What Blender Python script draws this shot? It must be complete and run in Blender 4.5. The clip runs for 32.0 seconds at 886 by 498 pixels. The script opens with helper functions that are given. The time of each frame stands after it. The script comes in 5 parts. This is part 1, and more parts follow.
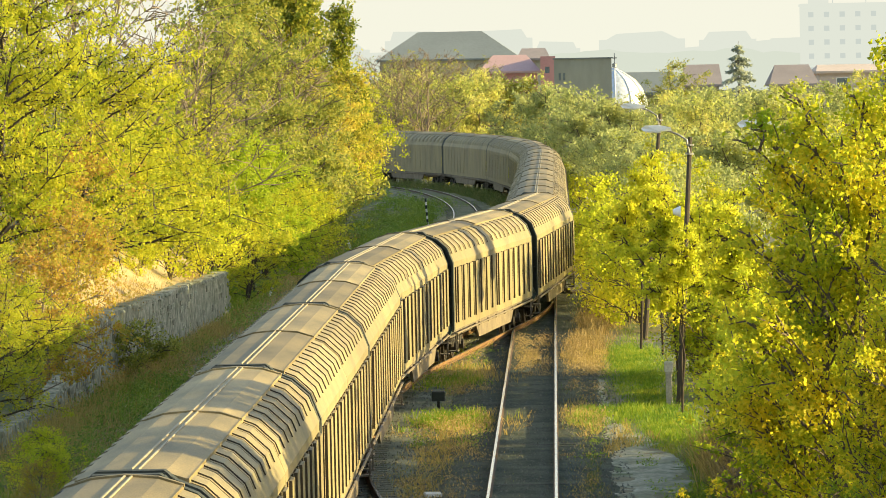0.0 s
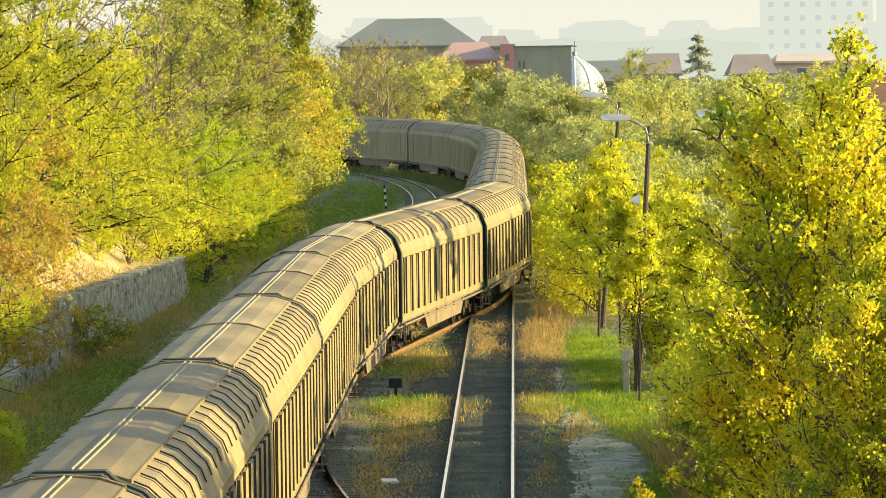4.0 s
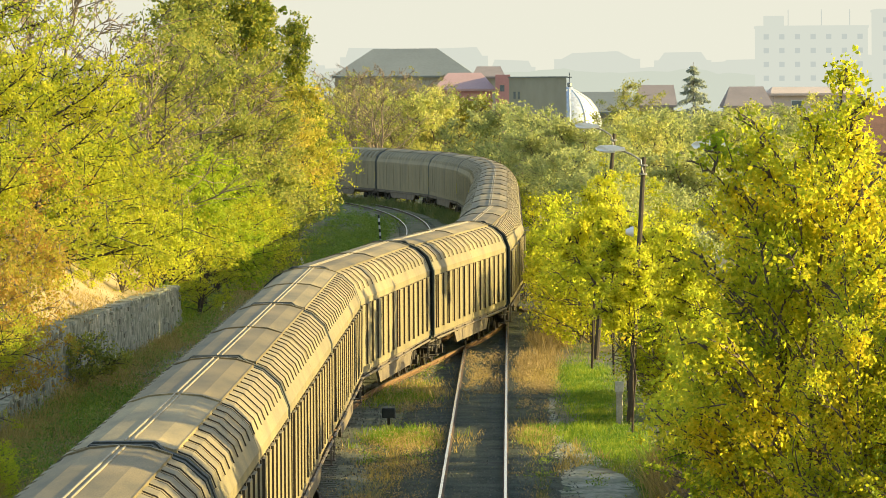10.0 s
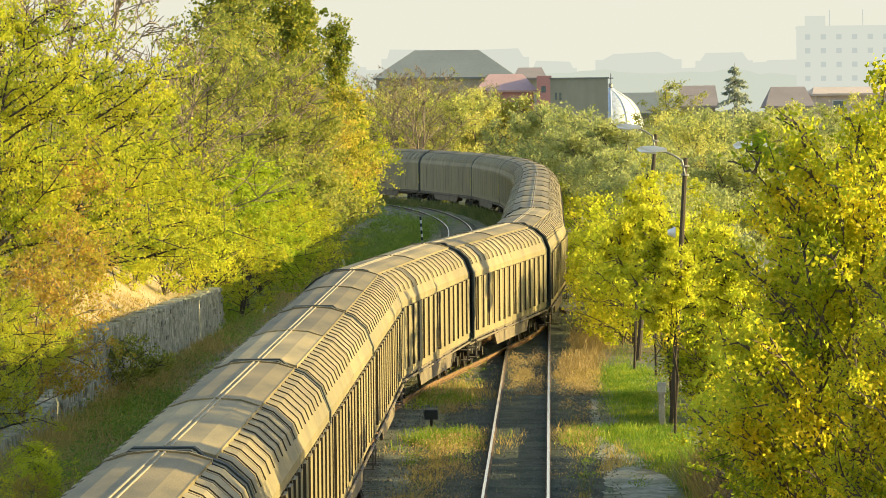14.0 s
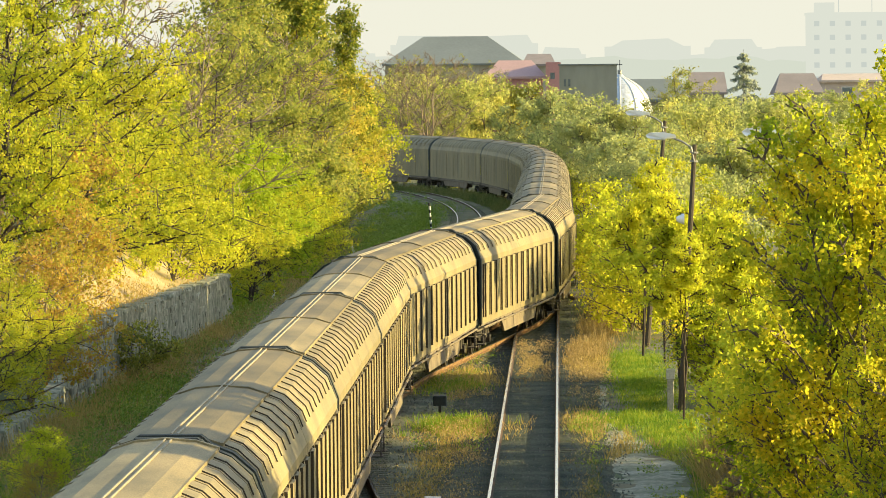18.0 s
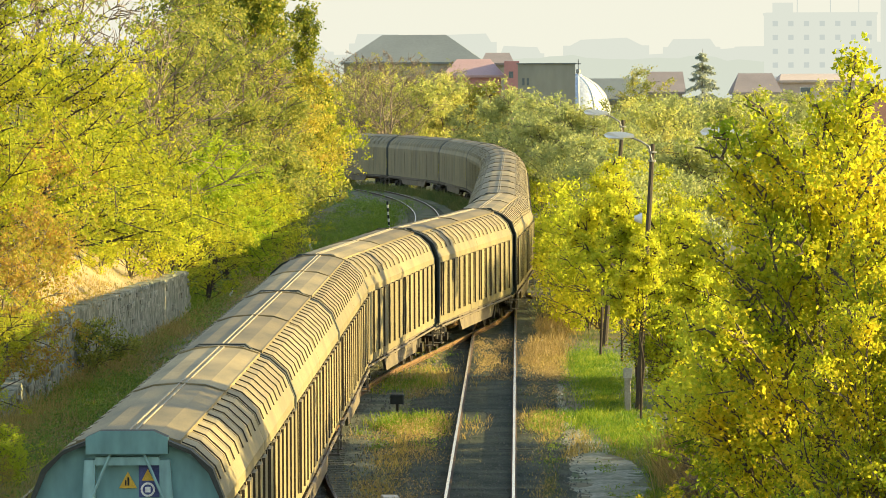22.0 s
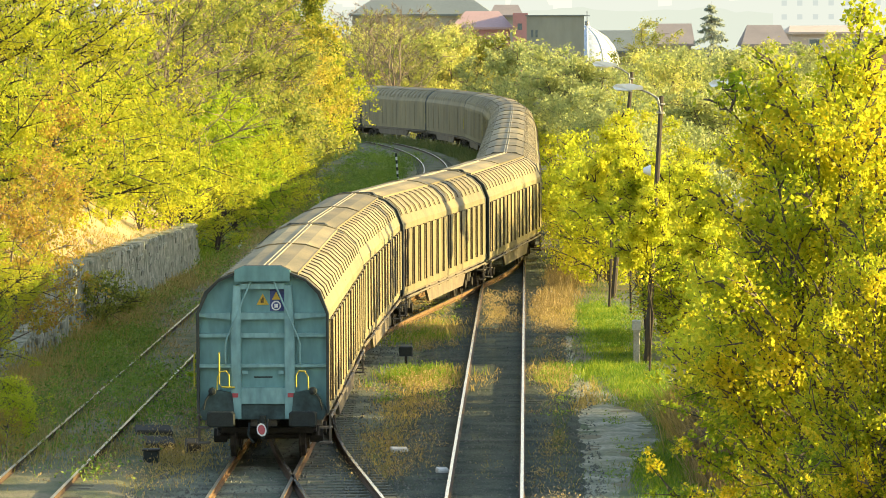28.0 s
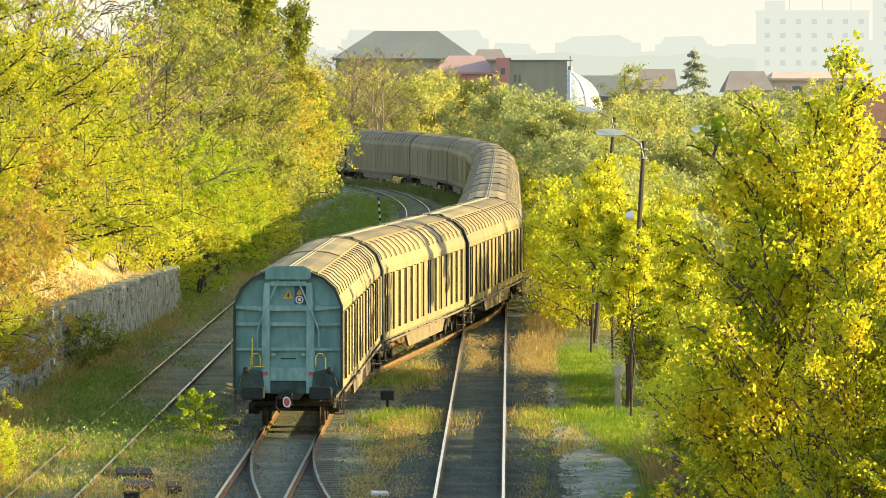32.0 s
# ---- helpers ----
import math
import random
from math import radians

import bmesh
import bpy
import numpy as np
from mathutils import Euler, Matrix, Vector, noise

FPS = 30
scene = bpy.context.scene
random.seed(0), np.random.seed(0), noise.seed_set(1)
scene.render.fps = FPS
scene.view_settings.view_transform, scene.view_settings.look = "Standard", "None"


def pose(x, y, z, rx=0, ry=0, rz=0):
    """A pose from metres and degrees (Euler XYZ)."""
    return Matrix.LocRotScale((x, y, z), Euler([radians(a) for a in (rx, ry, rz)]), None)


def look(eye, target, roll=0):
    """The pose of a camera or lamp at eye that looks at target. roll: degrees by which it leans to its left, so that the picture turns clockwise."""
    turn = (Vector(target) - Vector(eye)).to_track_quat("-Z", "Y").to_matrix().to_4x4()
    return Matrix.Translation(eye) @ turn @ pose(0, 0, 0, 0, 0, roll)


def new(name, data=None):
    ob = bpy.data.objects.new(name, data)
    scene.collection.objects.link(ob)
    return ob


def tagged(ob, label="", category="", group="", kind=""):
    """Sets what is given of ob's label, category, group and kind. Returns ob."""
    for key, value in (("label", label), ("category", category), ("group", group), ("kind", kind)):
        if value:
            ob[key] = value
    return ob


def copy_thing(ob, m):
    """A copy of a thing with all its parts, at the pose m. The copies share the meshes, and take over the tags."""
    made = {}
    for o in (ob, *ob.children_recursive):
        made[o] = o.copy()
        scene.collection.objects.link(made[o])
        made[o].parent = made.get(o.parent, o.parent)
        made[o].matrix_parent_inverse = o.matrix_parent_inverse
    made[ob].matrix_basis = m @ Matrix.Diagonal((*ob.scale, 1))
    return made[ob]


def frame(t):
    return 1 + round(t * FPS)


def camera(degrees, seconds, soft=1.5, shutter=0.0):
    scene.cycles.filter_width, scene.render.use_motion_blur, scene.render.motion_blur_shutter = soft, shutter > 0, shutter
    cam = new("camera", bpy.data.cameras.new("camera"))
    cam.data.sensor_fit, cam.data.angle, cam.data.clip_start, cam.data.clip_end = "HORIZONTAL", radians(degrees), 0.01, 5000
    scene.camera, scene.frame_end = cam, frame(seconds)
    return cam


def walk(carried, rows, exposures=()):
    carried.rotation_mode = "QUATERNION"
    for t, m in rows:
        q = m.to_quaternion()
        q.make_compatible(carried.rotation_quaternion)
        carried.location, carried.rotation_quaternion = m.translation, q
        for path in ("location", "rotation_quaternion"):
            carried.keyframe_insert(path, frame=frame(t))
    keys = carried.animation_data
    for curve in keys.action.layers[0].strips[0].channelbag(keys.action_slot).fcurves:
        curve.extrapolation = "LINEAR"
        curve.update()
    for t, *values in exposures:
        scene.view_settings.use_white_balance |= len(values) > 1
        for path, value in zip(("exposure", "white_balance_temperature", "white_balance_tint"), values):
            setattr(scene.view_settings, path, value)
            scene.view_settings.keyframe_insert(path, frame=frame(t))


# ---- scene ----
# ---------------------------------------------------------------- camera
EYE = (0.0, 0.0, 9.66)
cam = camera(10.664, 32.0, soft=0.8)
# seconds, turn, tilt and lean in degrees
TURNS = [
    (0.0, 1.384, -2.212, 1.183),
    (0.5, 1.426, -2.250, 1.150),
    (1.0, 1.436, -2.268, 1.122),
    (1.5, 1.396, -2.272, 1.114),
    (2.0, 1.332, -2.285, 0.891),
    (2.5, 1.232, -2.284, 0.842),
    (3.0, 1.118, -2.307, 0.727),
    (3.5, 0.980, -2.345, 0.766),
    (5.5, 0.571, -2.421, 0.429),
    (6.0, 0.524, -2.399, 0.441),
    (6.5, 0.488, -2.348, 0.392),
    (7.0, 0.513, -2.295, 0.485),
    (7.5, 0.547, -2.239, 0.516),
    (8.0, 0.593, -2.182, 0.451),
    (8.5, 0.646, -2.147, 0.574),
    (9.0, 0.703, -2.103, 0.520),
    (9.5, 0.758, -2.060, 0.545),
    (10.0, 0.808, -2.013, 0.354),
    (10.5, 0.838, -1.972, 0.479),
    (11.0, 0.878, -1.922, 0.517),
    (11.5, 0.924, -1.872, 0.587),
    (12.0, 0.972, -1.874, 0.639),
    (12.5, 1.060, -1.885, 0.630),
    (13.0, 1.157, -1.922, 0.600),
    (13.5, 1.241, -1.968, 0.496),
    (14.0, 1.314, -1.992, 0.565),
    (14.5, 1.381, -2.013, 0.542),
    (15.0, 1.433, -2.036, 0.450),
    (15.5, 1.483, -2.028, 0.478),
    (17.5, 1.469, -2.122, 0.576),
    (18.0, 1.422, -2.156, 0.515),
    (18.5, 1.368, -2.173, 0.466),
    (19.0, 1.312, -2.177, 0.363),
    (19.5, 1.255, -2.159, 0.379),
    (20.0, 1.216, -2.147, 0.479),
    (20.5, 1.146, -2.146, 0.330),
    (21.0, 1.068, -2.127, 0.290),
    (21.5, 0.999, -2.136, 0.229),
    (22.0, 0.913, -2.177, 0.274),
    (22.5, 0.849, -2.230, 0.109),
    (23.0, 0.793, -2.294, 0.092),
    (23.5, 0.742, -2.350, -0.035),
    (24.0, 0.716, -2.417, 0.033),
    (24.5, 0.713, -2.494, 0.056),
    (25.0, 0.732, -2.576, 0.086),
    (25.5, 0.769, -2.636, 0.163),
    (27.5, 0.975, -2.779, 0.181),
    (28.0, 1.022, -2.755, 0.303),
    (28.5, 1.061, -2.702, 0.258),
    (29.0, 1.062, -2.641, 0.264),
    (29.5, 1.038, -2.586, 0.063),
    (30.0, 0.987, -2.523, 0.065),
    (30.5, 0.937, -2.439, 0.019),
    (31.0, 0.893, -2.362, -0.019),
    (31.5, 0.860, -2.280, -0.039),
    (32.0, 0.804, -2.222, -0.010),
]


def aim(turn, tilt, lean):
    return pose(*EYE, 0, 0, turn) @ pose(0, 0, 0, tilt) @ pose(0, 0, 0, 0, lean) @ pose(0, 0, 0, 90)


walk(cam, [(t, aim(a, b, c)) for t, a, b, c in TURNS],
     [(0, 1.46), (7, 1.45), (11, 1.31), (16, 1.36), (20, 1.42), (25, 1.5), (27.5, 1.67), (30, 1.67), (32, 1.56)])

# ---------------------------------------------------------------- light
SUN_TURN, SUN_RISE = 90.5, 13.0      # degrees clockwise from +Y, degrees up
world = bpy.data.worlds.new("world")
scene.world = world
world.use_nodes = True
wn = world.node_tree.nodes
sky = wn.new("ShaderNodeTexSky")
sky.sky_type = "NISHITA"
sky.sun_disc = False
sky.sun_elevation = radians(SUN_RISE)
sky.sun_rotation = radians(SUN_TURN)
sky.air_density, sky.dust_density, sky.ozone_density = 1.2, 1.5, 0.8
wl = world.node_tree.links
wn["Background"].inputs[1].default_value = 0.15
wl.new(sky.outputs[0], wn["Background"].inputs[0])
# autumn haze that thins out evenly from the horizon upwards
haze, blend, ways, split, fade = (wn.new("ShaderNode" + k) for k in ("Background", "MixShader", "TexCoord", "SeparateXYZ", "MapRange"))
haze.inputs[0].default_value, haze.inputs[1].default_value = (1.0, 0.985, 0.82, 1), 0.338
fade.interpolation_type = "SMOOTHSTEP"
fade.inputs[1].default_value, fade.inputs[2].default_value, fade.inputs[3].default_value, fade.inputs[4].default_value = 0.0, 0.6, 1.0, 0.0
wl.new(ways.outputs["Generated"], split.inputs[0])
wl.new(split.outputs["Z"], fade.inputs[0])
wl.new(fade.outputs[0], blend.inputs[0])
wl.new(wn["Background"].outputs[0], blend.inputs[1])
wl.new(haze.outputs[0], blend.inputs[2])
wl.new(blend.outputs[0], wn["World Output"].inputs[0])
sun = new("sun", bpy.data.lights.new("sun", "SUN"))
sun.data.energy, sun.data.angle, sun.data.color = 5.0, radians(0.6), (1.0, 0.78, 0.33)
TO_SUN = Vector((math.sin(radians(SUN_TURN)) * math.cos(radians(SUN_RISE)),
                 math.cos(radians(SUN_TURN)) * math.cos(radians(SUN_RISE)), math.sin(radians(SUN_RISE))))
sun.matrix_world = look(TO_SUN * 100, (0, 0, 0))


# ---------------------------------------------------------------- materials
def material(name, colour, rough=0.8, second=None, scale=3.0, fine=40.0, mix=0.6, bump=0.15, metal=0.0, piece=0.0, stretch=(1, 1, 1), spread=0.16, grain=0.22):
    """Two scales of noise between two colours, grain, bump, and a shade of its own for each piece."""
    m = bpy.data.materials.new(name)
    m.use_nodes = True
    n, l = m.node_tree.nodes, m.node_tree.links
    b = n["Principled BSDF"]
    b.inputs["Roughness"].default_value, b.inputs["Metallic"].default_value = rough, metal
    b.inputs["Specular IOR Level"].default_value = 0.3
    co, mp = n.new("ShaderNodeTexCoord"), n.new("ShaderNodeMapping")
    mp.inputs["Scale"].default_value = stretch
    l.new(co.outputs["Object"], mp.inputs["Vector"])
    big, small = n.new("ShaderNodeTexNoise"), n.new("ShaderNodeTexNoise")
    for t, s, d in ((big, scale, 5.0), (small, fine, 3.0)):
        t.inputs["Scale"].default_value, t.inputs["Detail"].default_value = s, d
        l.new(mp.outputs[0], t.inputs["Vector"])
    ramp = n.new("ShaderNodeMapRange")
    ramp.inputs[1].default_value, ramp.inputs[2].default_value = 0.5 - spread, 0.5 + spread
    l.new(big.outputs[0], ramp.inputs[0])
    mx = n.new("ShaderNodeMix")
    mx.data_type = "RGBA"
    second = second or tuple(c * 0.6 for c in colour)
    mx.inputs[6].default_value, mx.inputs[7].default_value = (*colour, 1), (*second, 1)
    sc = n.new("ShaderNodeMath")
    sc.operation = "MULTIPLY"
    sc.inputs[1].default_value = mix
    l.new(ramp.outputs[0], sc.inputs[0])
    l.new(sc.outputs[0], mx.inputs[0])
    hs = n.new("ShaderNodeHueSaturation")
    l.new(mx.outputs[2], hs.inputs["Color"])
    gr = n.new("ShaderNodeMapRange")
    gr.inputs[1].default_value, gr.inputs[2].default_value, gr.inputs[3].default_value, gr.inputs[4].default_value = 0.25, 0.75, 1 - grain, 1 + grain
    l.new(small.outputs[0], gr.inputs[0])
    last = gr.outputs[0]
    if piece:
        oi, pr, mu = n.new("ShaderNodeObjectInfo"), n.new("ShaderNodeMapRange"), n.new("ShaderNodeMath")
        pr.inputs[3].default_value, pr.inputs[4].default_value = 1 - piece, 1 + piece
        mu.operation = "MULTIPLY"
        l.new(oi.outputs["Random"], pr.inputs[0])
        l.new(pr.outputs[0], mu.inputs[0])
        l.new(last, mu.inputs[1])
        last = mu.outputs[0]
    l.new(last, hs.inputs["Value"])
    l.new(hs.outputs[0], b.inputs["Base Color"])
    if bump:
        bp = n.new("ShaderNodeBump")
        bp.inputs["Strength"].default_value, bp.inputs["Distance"].default_value = bump, 0.05
        l.new(small.outputs[0], bp.inputs["Height"])
        l.new(bp.outputs[0], b.inputs["Normal"])
    return m


def leaf_material(name, a, b, c, through_light=0.55, mid=0.5, top=0.78, deal=0.46, clumps=0.55):
    """Leaves: three colours dealt out leaf by leaf, with clumps, part of the light passing through."""
    m = bpy.data.materials.new(name)
    m.use_nodes = True
    n, l = m.node_tree.nodes, m.node_tree.links
    n.remove(n["Principled BSDF"])
    out = n["Material Output"]
    g, co, no = n.new("ShaderNodeNewGeometry"), n.new("ShaderNodeTexCoord"), n.new("ShaderNodeTexNoise")
    no.inputs["Scale"].default_value = clumps
    no.inputs["Detail"].default_value = 3.0
    l.new(co.outputs["Object"], no.inputs["Vector"])
    add = n.new("ShaderNodeMath")
    add.operation = "MULTIPLY_ADD"
    add.inputs[1].default_value, add.inputs[2].default_value = deal, -0.5 * deal
    l.new(g.outputs["Random Per Island"], add.inputs[0])
    s = n.new("ShaderNodeMath")
    l.new(add.outputs[0], s.inputs[0])
    l.new(no.outputs[0], s.inputs[1])
    r = n.new("ShaderNodeValToRGB")
    r.color_ramp.elements[0].position, r.color_ramp.elements[0].color = 0.25, (*a, 1)
    r.color_ramp.elements[1].position, r.color_ramp.elements[1].color = top, (*c, 1)
    e = r.color_ramp.elements.new(mid)
    e.color = (*b, 1)
    l.new(s.outputs[0], r.inputs[0])
    d, t, mx = n.new("ShaderNodeBsdfPrincipled"), n.new("ShaderNodeBsdfTranslucent"), n.new("ShaderNodeMixShader")
    d.inputs["Roughness"].default_value, d.inputs["Specular IOR Level"].default_value = 0.55, 0.25
    mx.inputs[0].default_value = through_light
    for k in (d.inputs["Base Color"], t.inputs["Color"]):
        l.new(r.outputs[0], k)
    l.new(d.outputs[0], mx.inputs[1])
    l.new(t.outputs[0], mx.inputs[2])
    l.new(mx.outputs[0], out.inputs["Surface"])
    return m


DOOR = material("dusty_wall_steel", (0.271, 0.225, 0.121), 0.6, (0.162, 0.141, 0.087), 1.1, 35, 0.75, 0.06, 0, 0.14, (1, 1, 0.3))
RIDGE = material("worn_ridge_sheet", (0.289, 0.225, 0.111), 0.58, (0.138, 0.119, 0.066), 1.1, 30, 0.9, 0.04, 0, 0.3, (1.6, 0.3, 1))
# Grime between the ribs, with the gap's shade painted in as extra darkness
GAP = material("shaded_grimy_recess", (0.034, 0.029, 0.021), 0.9, (0.018, 0.016, 0.013), 2, 40, 0.6, 0.1)
BEAD = material("worn_metal_bead", (0.33, 0.29, 0.21), 0.55, (0.2, 0.18, 0.13), 3, 30, 0.6, 0.03, 0.2)
# Rib flanks: their shade painted over the grime as a dark colour
FLANK = material("shaded_grimy_flank", (0.075, 0.062, 0.043), 0.85, (0.035, 0.03, 0.024), 2, 30, 0.7, 0.1)
# Rims and coupled ends: grime, plus the wagon gap's shade in the colour
RIM = material("grimy_shaded_teal", (0.045, 0.055, 0.05), 0.7, (0.03, 0.034, 0.03), 2, 30, 0.7, 0.1)
TEAL = material("faded_teal_paint", (0.17, 0.335, 0.335), 0.5, (0.12, 0.245, 0.25), 1.3, 5, 0.8, 0.0, 0, 0.05, (1, 1, 0.4))
PALETEAL = material("worn_pale_teal_paint", (0.24, 0.41, 0.41), 0.5, (0.155, 0.29, 0.295), 1.5, 8, 0.8, 0.0, 0, 0.06, (1, 1, 0.4))
GRIMETEAL = material("greasy_teal_paint", (0.06, 0.105, 0.105), 0.6, (0.022, 0.032, 0.032), 2.5, 12, 0.9, 0.1)
SKIRT = material("dusty_side_sill", (0.20, 0.165, 0.115), 0.7, (0.11, 0.09, 0.07), 2, 30, 0.8, 0.1)
CHASSIS = material("grimy_underframe", (0.17, 0.15, 0.12), 0.75, (0.07, 0.06, 0.05), 2.5, 30, 0.8, 0.2)
BOGIE = material("oily_bogie_steel", (0.04, 0.035, 0.03), 0.65, (0.02, 0.019, 0.018), 4, 30, 0.8, 0.2)
WHEEL = material("worn_wheel_steel", (0.08, 0.07, 0.062), 0.45, (0.04, 0.035, 0.03), 6, 40, 0.6, 0.1, 0.6)
BUFFER = material("black_greased_buffer", (0.022, 0.03, 0.03), 0.5, (0.012, 0.016, 0.016), 5, 30, 0.6, 0.1)
YELLOW = material("yellow_handrail_paint", (0.50, 0.43, 0.06), 0.5, (0.36, 0.30, 0.05), 5, 30, 0.5, 0.05)
WHITE = material("white_paint", (0.75, 0.75, 0.72), 0.5, (0.6, 0.6, 0.56), 4, 30, 0.5, 0.05)
RED = material("red_reflector", (0.46, 0.09, 0.10), 0.4, (0.36, 0.08, 0.08), 6, 40, 0.5, 0.03)
BLUE = material("blue_label_plate", (0.07, 0.09, 0.24), 0.5, (0.05, 0.06, 0.18), 6, 40, 0.5, 0.03)
AMBER = material("amber_sign", (0.62, 0.40, 0.05), 0.5, (0.5, 0.3, 0.05), 6, 40, 0.5, 0.03)
RAIL = material("rusty_rail_side", (0.10, 0.062, 0.038), 0.75, (0.06, 0.042, 0.03), 4, 40, 0.7, 0.1)
RUSTRAIL = material("bright_rust_rail_side", (0.20, 0.115, 0.052), 0.8, (0.10, 0.06, 0.035), 4, 40, 0.7, 0.1)
RUSTED = material("rusted_rail_head", (0.58, 0.53, 0.46), 0.3, (0.42, 0.36, 0.29), 4, 40, 0.7, 0.02, 0.8)
SHINE = material("polished_rail_head", (0.86, 0.84, 0.80), 0.22, (0.75, 0.72, 0.68), 3, 50, 0.5, 0.02, 0.9)
SLEEPER = material("weathered_concrete_sleeper", (0.066, 0.070, 0.055), 0.9, (0.035, 0.04, 0.032), 2, 30, 0.8, 0.5, 0, 0.2)
SUNKTIE = material("sunken_earthy_sleeper", (0.115, 0.098, 0.062), 0.95, (0.07, 0.066, 0.042), 3, 30, 0.8, 0.4, 0, 0.15)
WOODTIE = material("old_timber_sleeper", (0.14, 0.135, 0.10), 0.9, (0.075, 0.08, 0.055), 3, 40, 0.7, 0.3, 0, 0.2)
BALLAST = material("dark_ballast", (0.076, 0.090, 0.062), 0.95, (0.026, 0.038, 0.026), 0.9, 22, 0.9, 0.9, spread=0.14, grain=0.5)
STONE = material("rubble_stone", (0.40, 0.39, 0.31), 0.95, (0.15, 0.165, 0.11), 2.6, 14, 0.9, 0.8, 0, 0.26, (1, 1.3, 0.8))
MORTAR = material("wall_mortar", (0.36, 0.355, 0.275), 0.95, (0.12, 0.14, 0.09), 2.4, 9, 0.95, 1.0, 0, 0, (1, 1.2, 0.8), grain=0.45)
OVERGROWN = material("overgrown_ballast", (0.24, 0.21, 0.125), 0.95, (0.13, 0.145, 0.07), 0.6, 16, 0.95, 0.9, spread=0.1)
CROSSBED = material("pale_weedy_ballast", (0.175, 0.185, 0.13), 0.95, (0.085, 0.10, 0.065), 0.7, 20, 0.9, 0.8, spread=0.12, grain=0.4)
# Darker than plain concrete: the trees' shade on the poles is in this colour
CONCRETE = material("pole_concrete", (0.085, 0.072, 0.055), 0.9, (0.055, 0.048, 0.038), 1.5, 25, 0.7, 0.2, 0, 0, (1, 1, 0.4))
STEELGREY = material("galvanised_bracket", (0.30, 0.31, 0.31), 0.5, (0.2, 0.2, 0.2), 4, 30, 0.6, 0.05, 0.5)
LAMPGREY = material("lamp_housing", (0.80, 0.83, 0.86), 0.4, (0.7, 0.73, 0.76), 2, 20, 0.4, 0.0, grain=0.05)
PALEBOX = material("weathered_grey_cabinet", (0.48, 0.48, 0.44), 0.6, (0.36, 0.36, 0.33), 3, 20, 0.6, 0.05)
PALECONC = material("pale_concrete", (0.36, 0.35, 0.30), 0.9, (0.25, 0.24, 0.2), 3, 20, 0.7, 0.2)
BARK = material("grey_bark", (0.14, 0.115, 0.09), 0.9, (0.07, 0.06, 0.05), 3, 25, 0.8, 0.5, 0, 0, (1, 1, 0.3))
DARKBARK = material("dark_wet_bark", (0.075, 0.06, 0.045), 0.9, (0.04, 0.034, 0.028), 3, 25, 0.8, 0.5, 0, 0, (1, 1, 0.3))
PALEBARK = material("pale_dry_wood", (0.26, 0.21, 0.16), 0.9, (0.15, 0.12, 0.09), 3, 25, 0.8, 0.4, 0, 0, (1, 1, 0.3))
YG = leaf_material("yellow_green_leaves", (0.26, 0.35, 0.03), (0.48, 0.50, 0.035), (0.66, 0.59, 0.045), 0.62, deal=0.3)
GOLD = leaf_material("golden_leaves", (0.22, 0.33, 0.025), (0.50, 0.53, 0.03), (0.88, 0.71, 0.045), 0.68, 0.48, 0.70, 0.22, 0.75)
AMBERLEAF = leaf_material("amber_leaves", (0.36, 0.38, 0.05), (0.58, 0.52, 0.07), (0.70, 0.52, 0.11))
LEMON = leaf_material("lemon_leaves", (0.40, 0.49, 0.03), (0.61, 0.62, 0.045), (0.82, 0.73, 0.06), 0.72, deal=0.3)
MAPLEGREEN = leaf_material("green_gold_leaves", (0.13, 0.23, 0.02), (0.36, 0.44, 0.03), (0.92, 0.72, 0.045), 0.64, 0.48, 0.645, 0.16, 0.95)
GREEN = leaf_material("fresh_green_leaves", (0.25, 0.37, 0.02), (0.41, 0.51, 0.03), (0.58, 0.58, 0.04), deal=0.3)
DULL = leaf_material("dull_olive_leaves", (0.19, 0.24, 0.05), (0.34, 0.37, 0.07), (0.48, 0.44, 0.09))
DARK = leaf_material("dark_green_leaves", (0.13, 0.19, 0.03), (0.27, 0.31, 0.04), (0.50, 0.46, 0.06))
RUST = leaf_material("rusty_brown_leaves", (0.42, 0.40, 0.05), (0.50, 0.39, 0.06), (0.46, 0.25, 0.06))
# Far foliage and spruce: distance haze is mixed into these leaf colours
HAZY = leaf_material("hazed_olive_leaves", (0.25, 0.31, 0.12), (0.42, 0.46, 0.165), (0.55, 0.54, 0.20), deal=0.3)
HAZYG = leaf_material("hazed_yellow_leaves", (0.38, 0.44, 0.12), (0.58, 0.58, 0.155), (0.69, 0.62, 0.21))
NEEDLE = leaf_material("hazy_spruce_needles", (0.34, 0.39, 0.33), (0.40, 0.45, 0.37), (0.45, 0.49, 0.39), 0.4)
DRY = leaf_material("dry_grass", (0.30, 0.24, 0.075), (0.45, 0.34, 0.10), (0.56, 0.42, 0.145), 0.4)
DEAD = leaf_material("dead_seed_heads", (0.22, 0.17, 0.06), (0.34, 0.25, 0.10), (0.46, 0.34, 0.16), 0.4)
WEED = leaf_material("mixed_weeds", (0.10, 0.16, 0.045), (0.17, 0.21, 0.06), (0.30, 0.27, 0.10), 0.4)
HERB = leaf_material("dark_herb_leaves", (0.13, 0.22, 0.04), (0.23, 0.34, 0.05), (0.35, 0.41, 0.08), 0.4)
DEADHERB = leaf_material("dead_herb_leaves", (0.29, 0.22, 0.10), (0.43, 0.31, 0.14), (0.58, 0.44, 0.20), 0.4)
GRASS = leaf_material("green_grass", (0.11, 0.21, 0.02), (0.19, 0.31, 0.025), (0.37, 0.41, 0.04), 0.5)


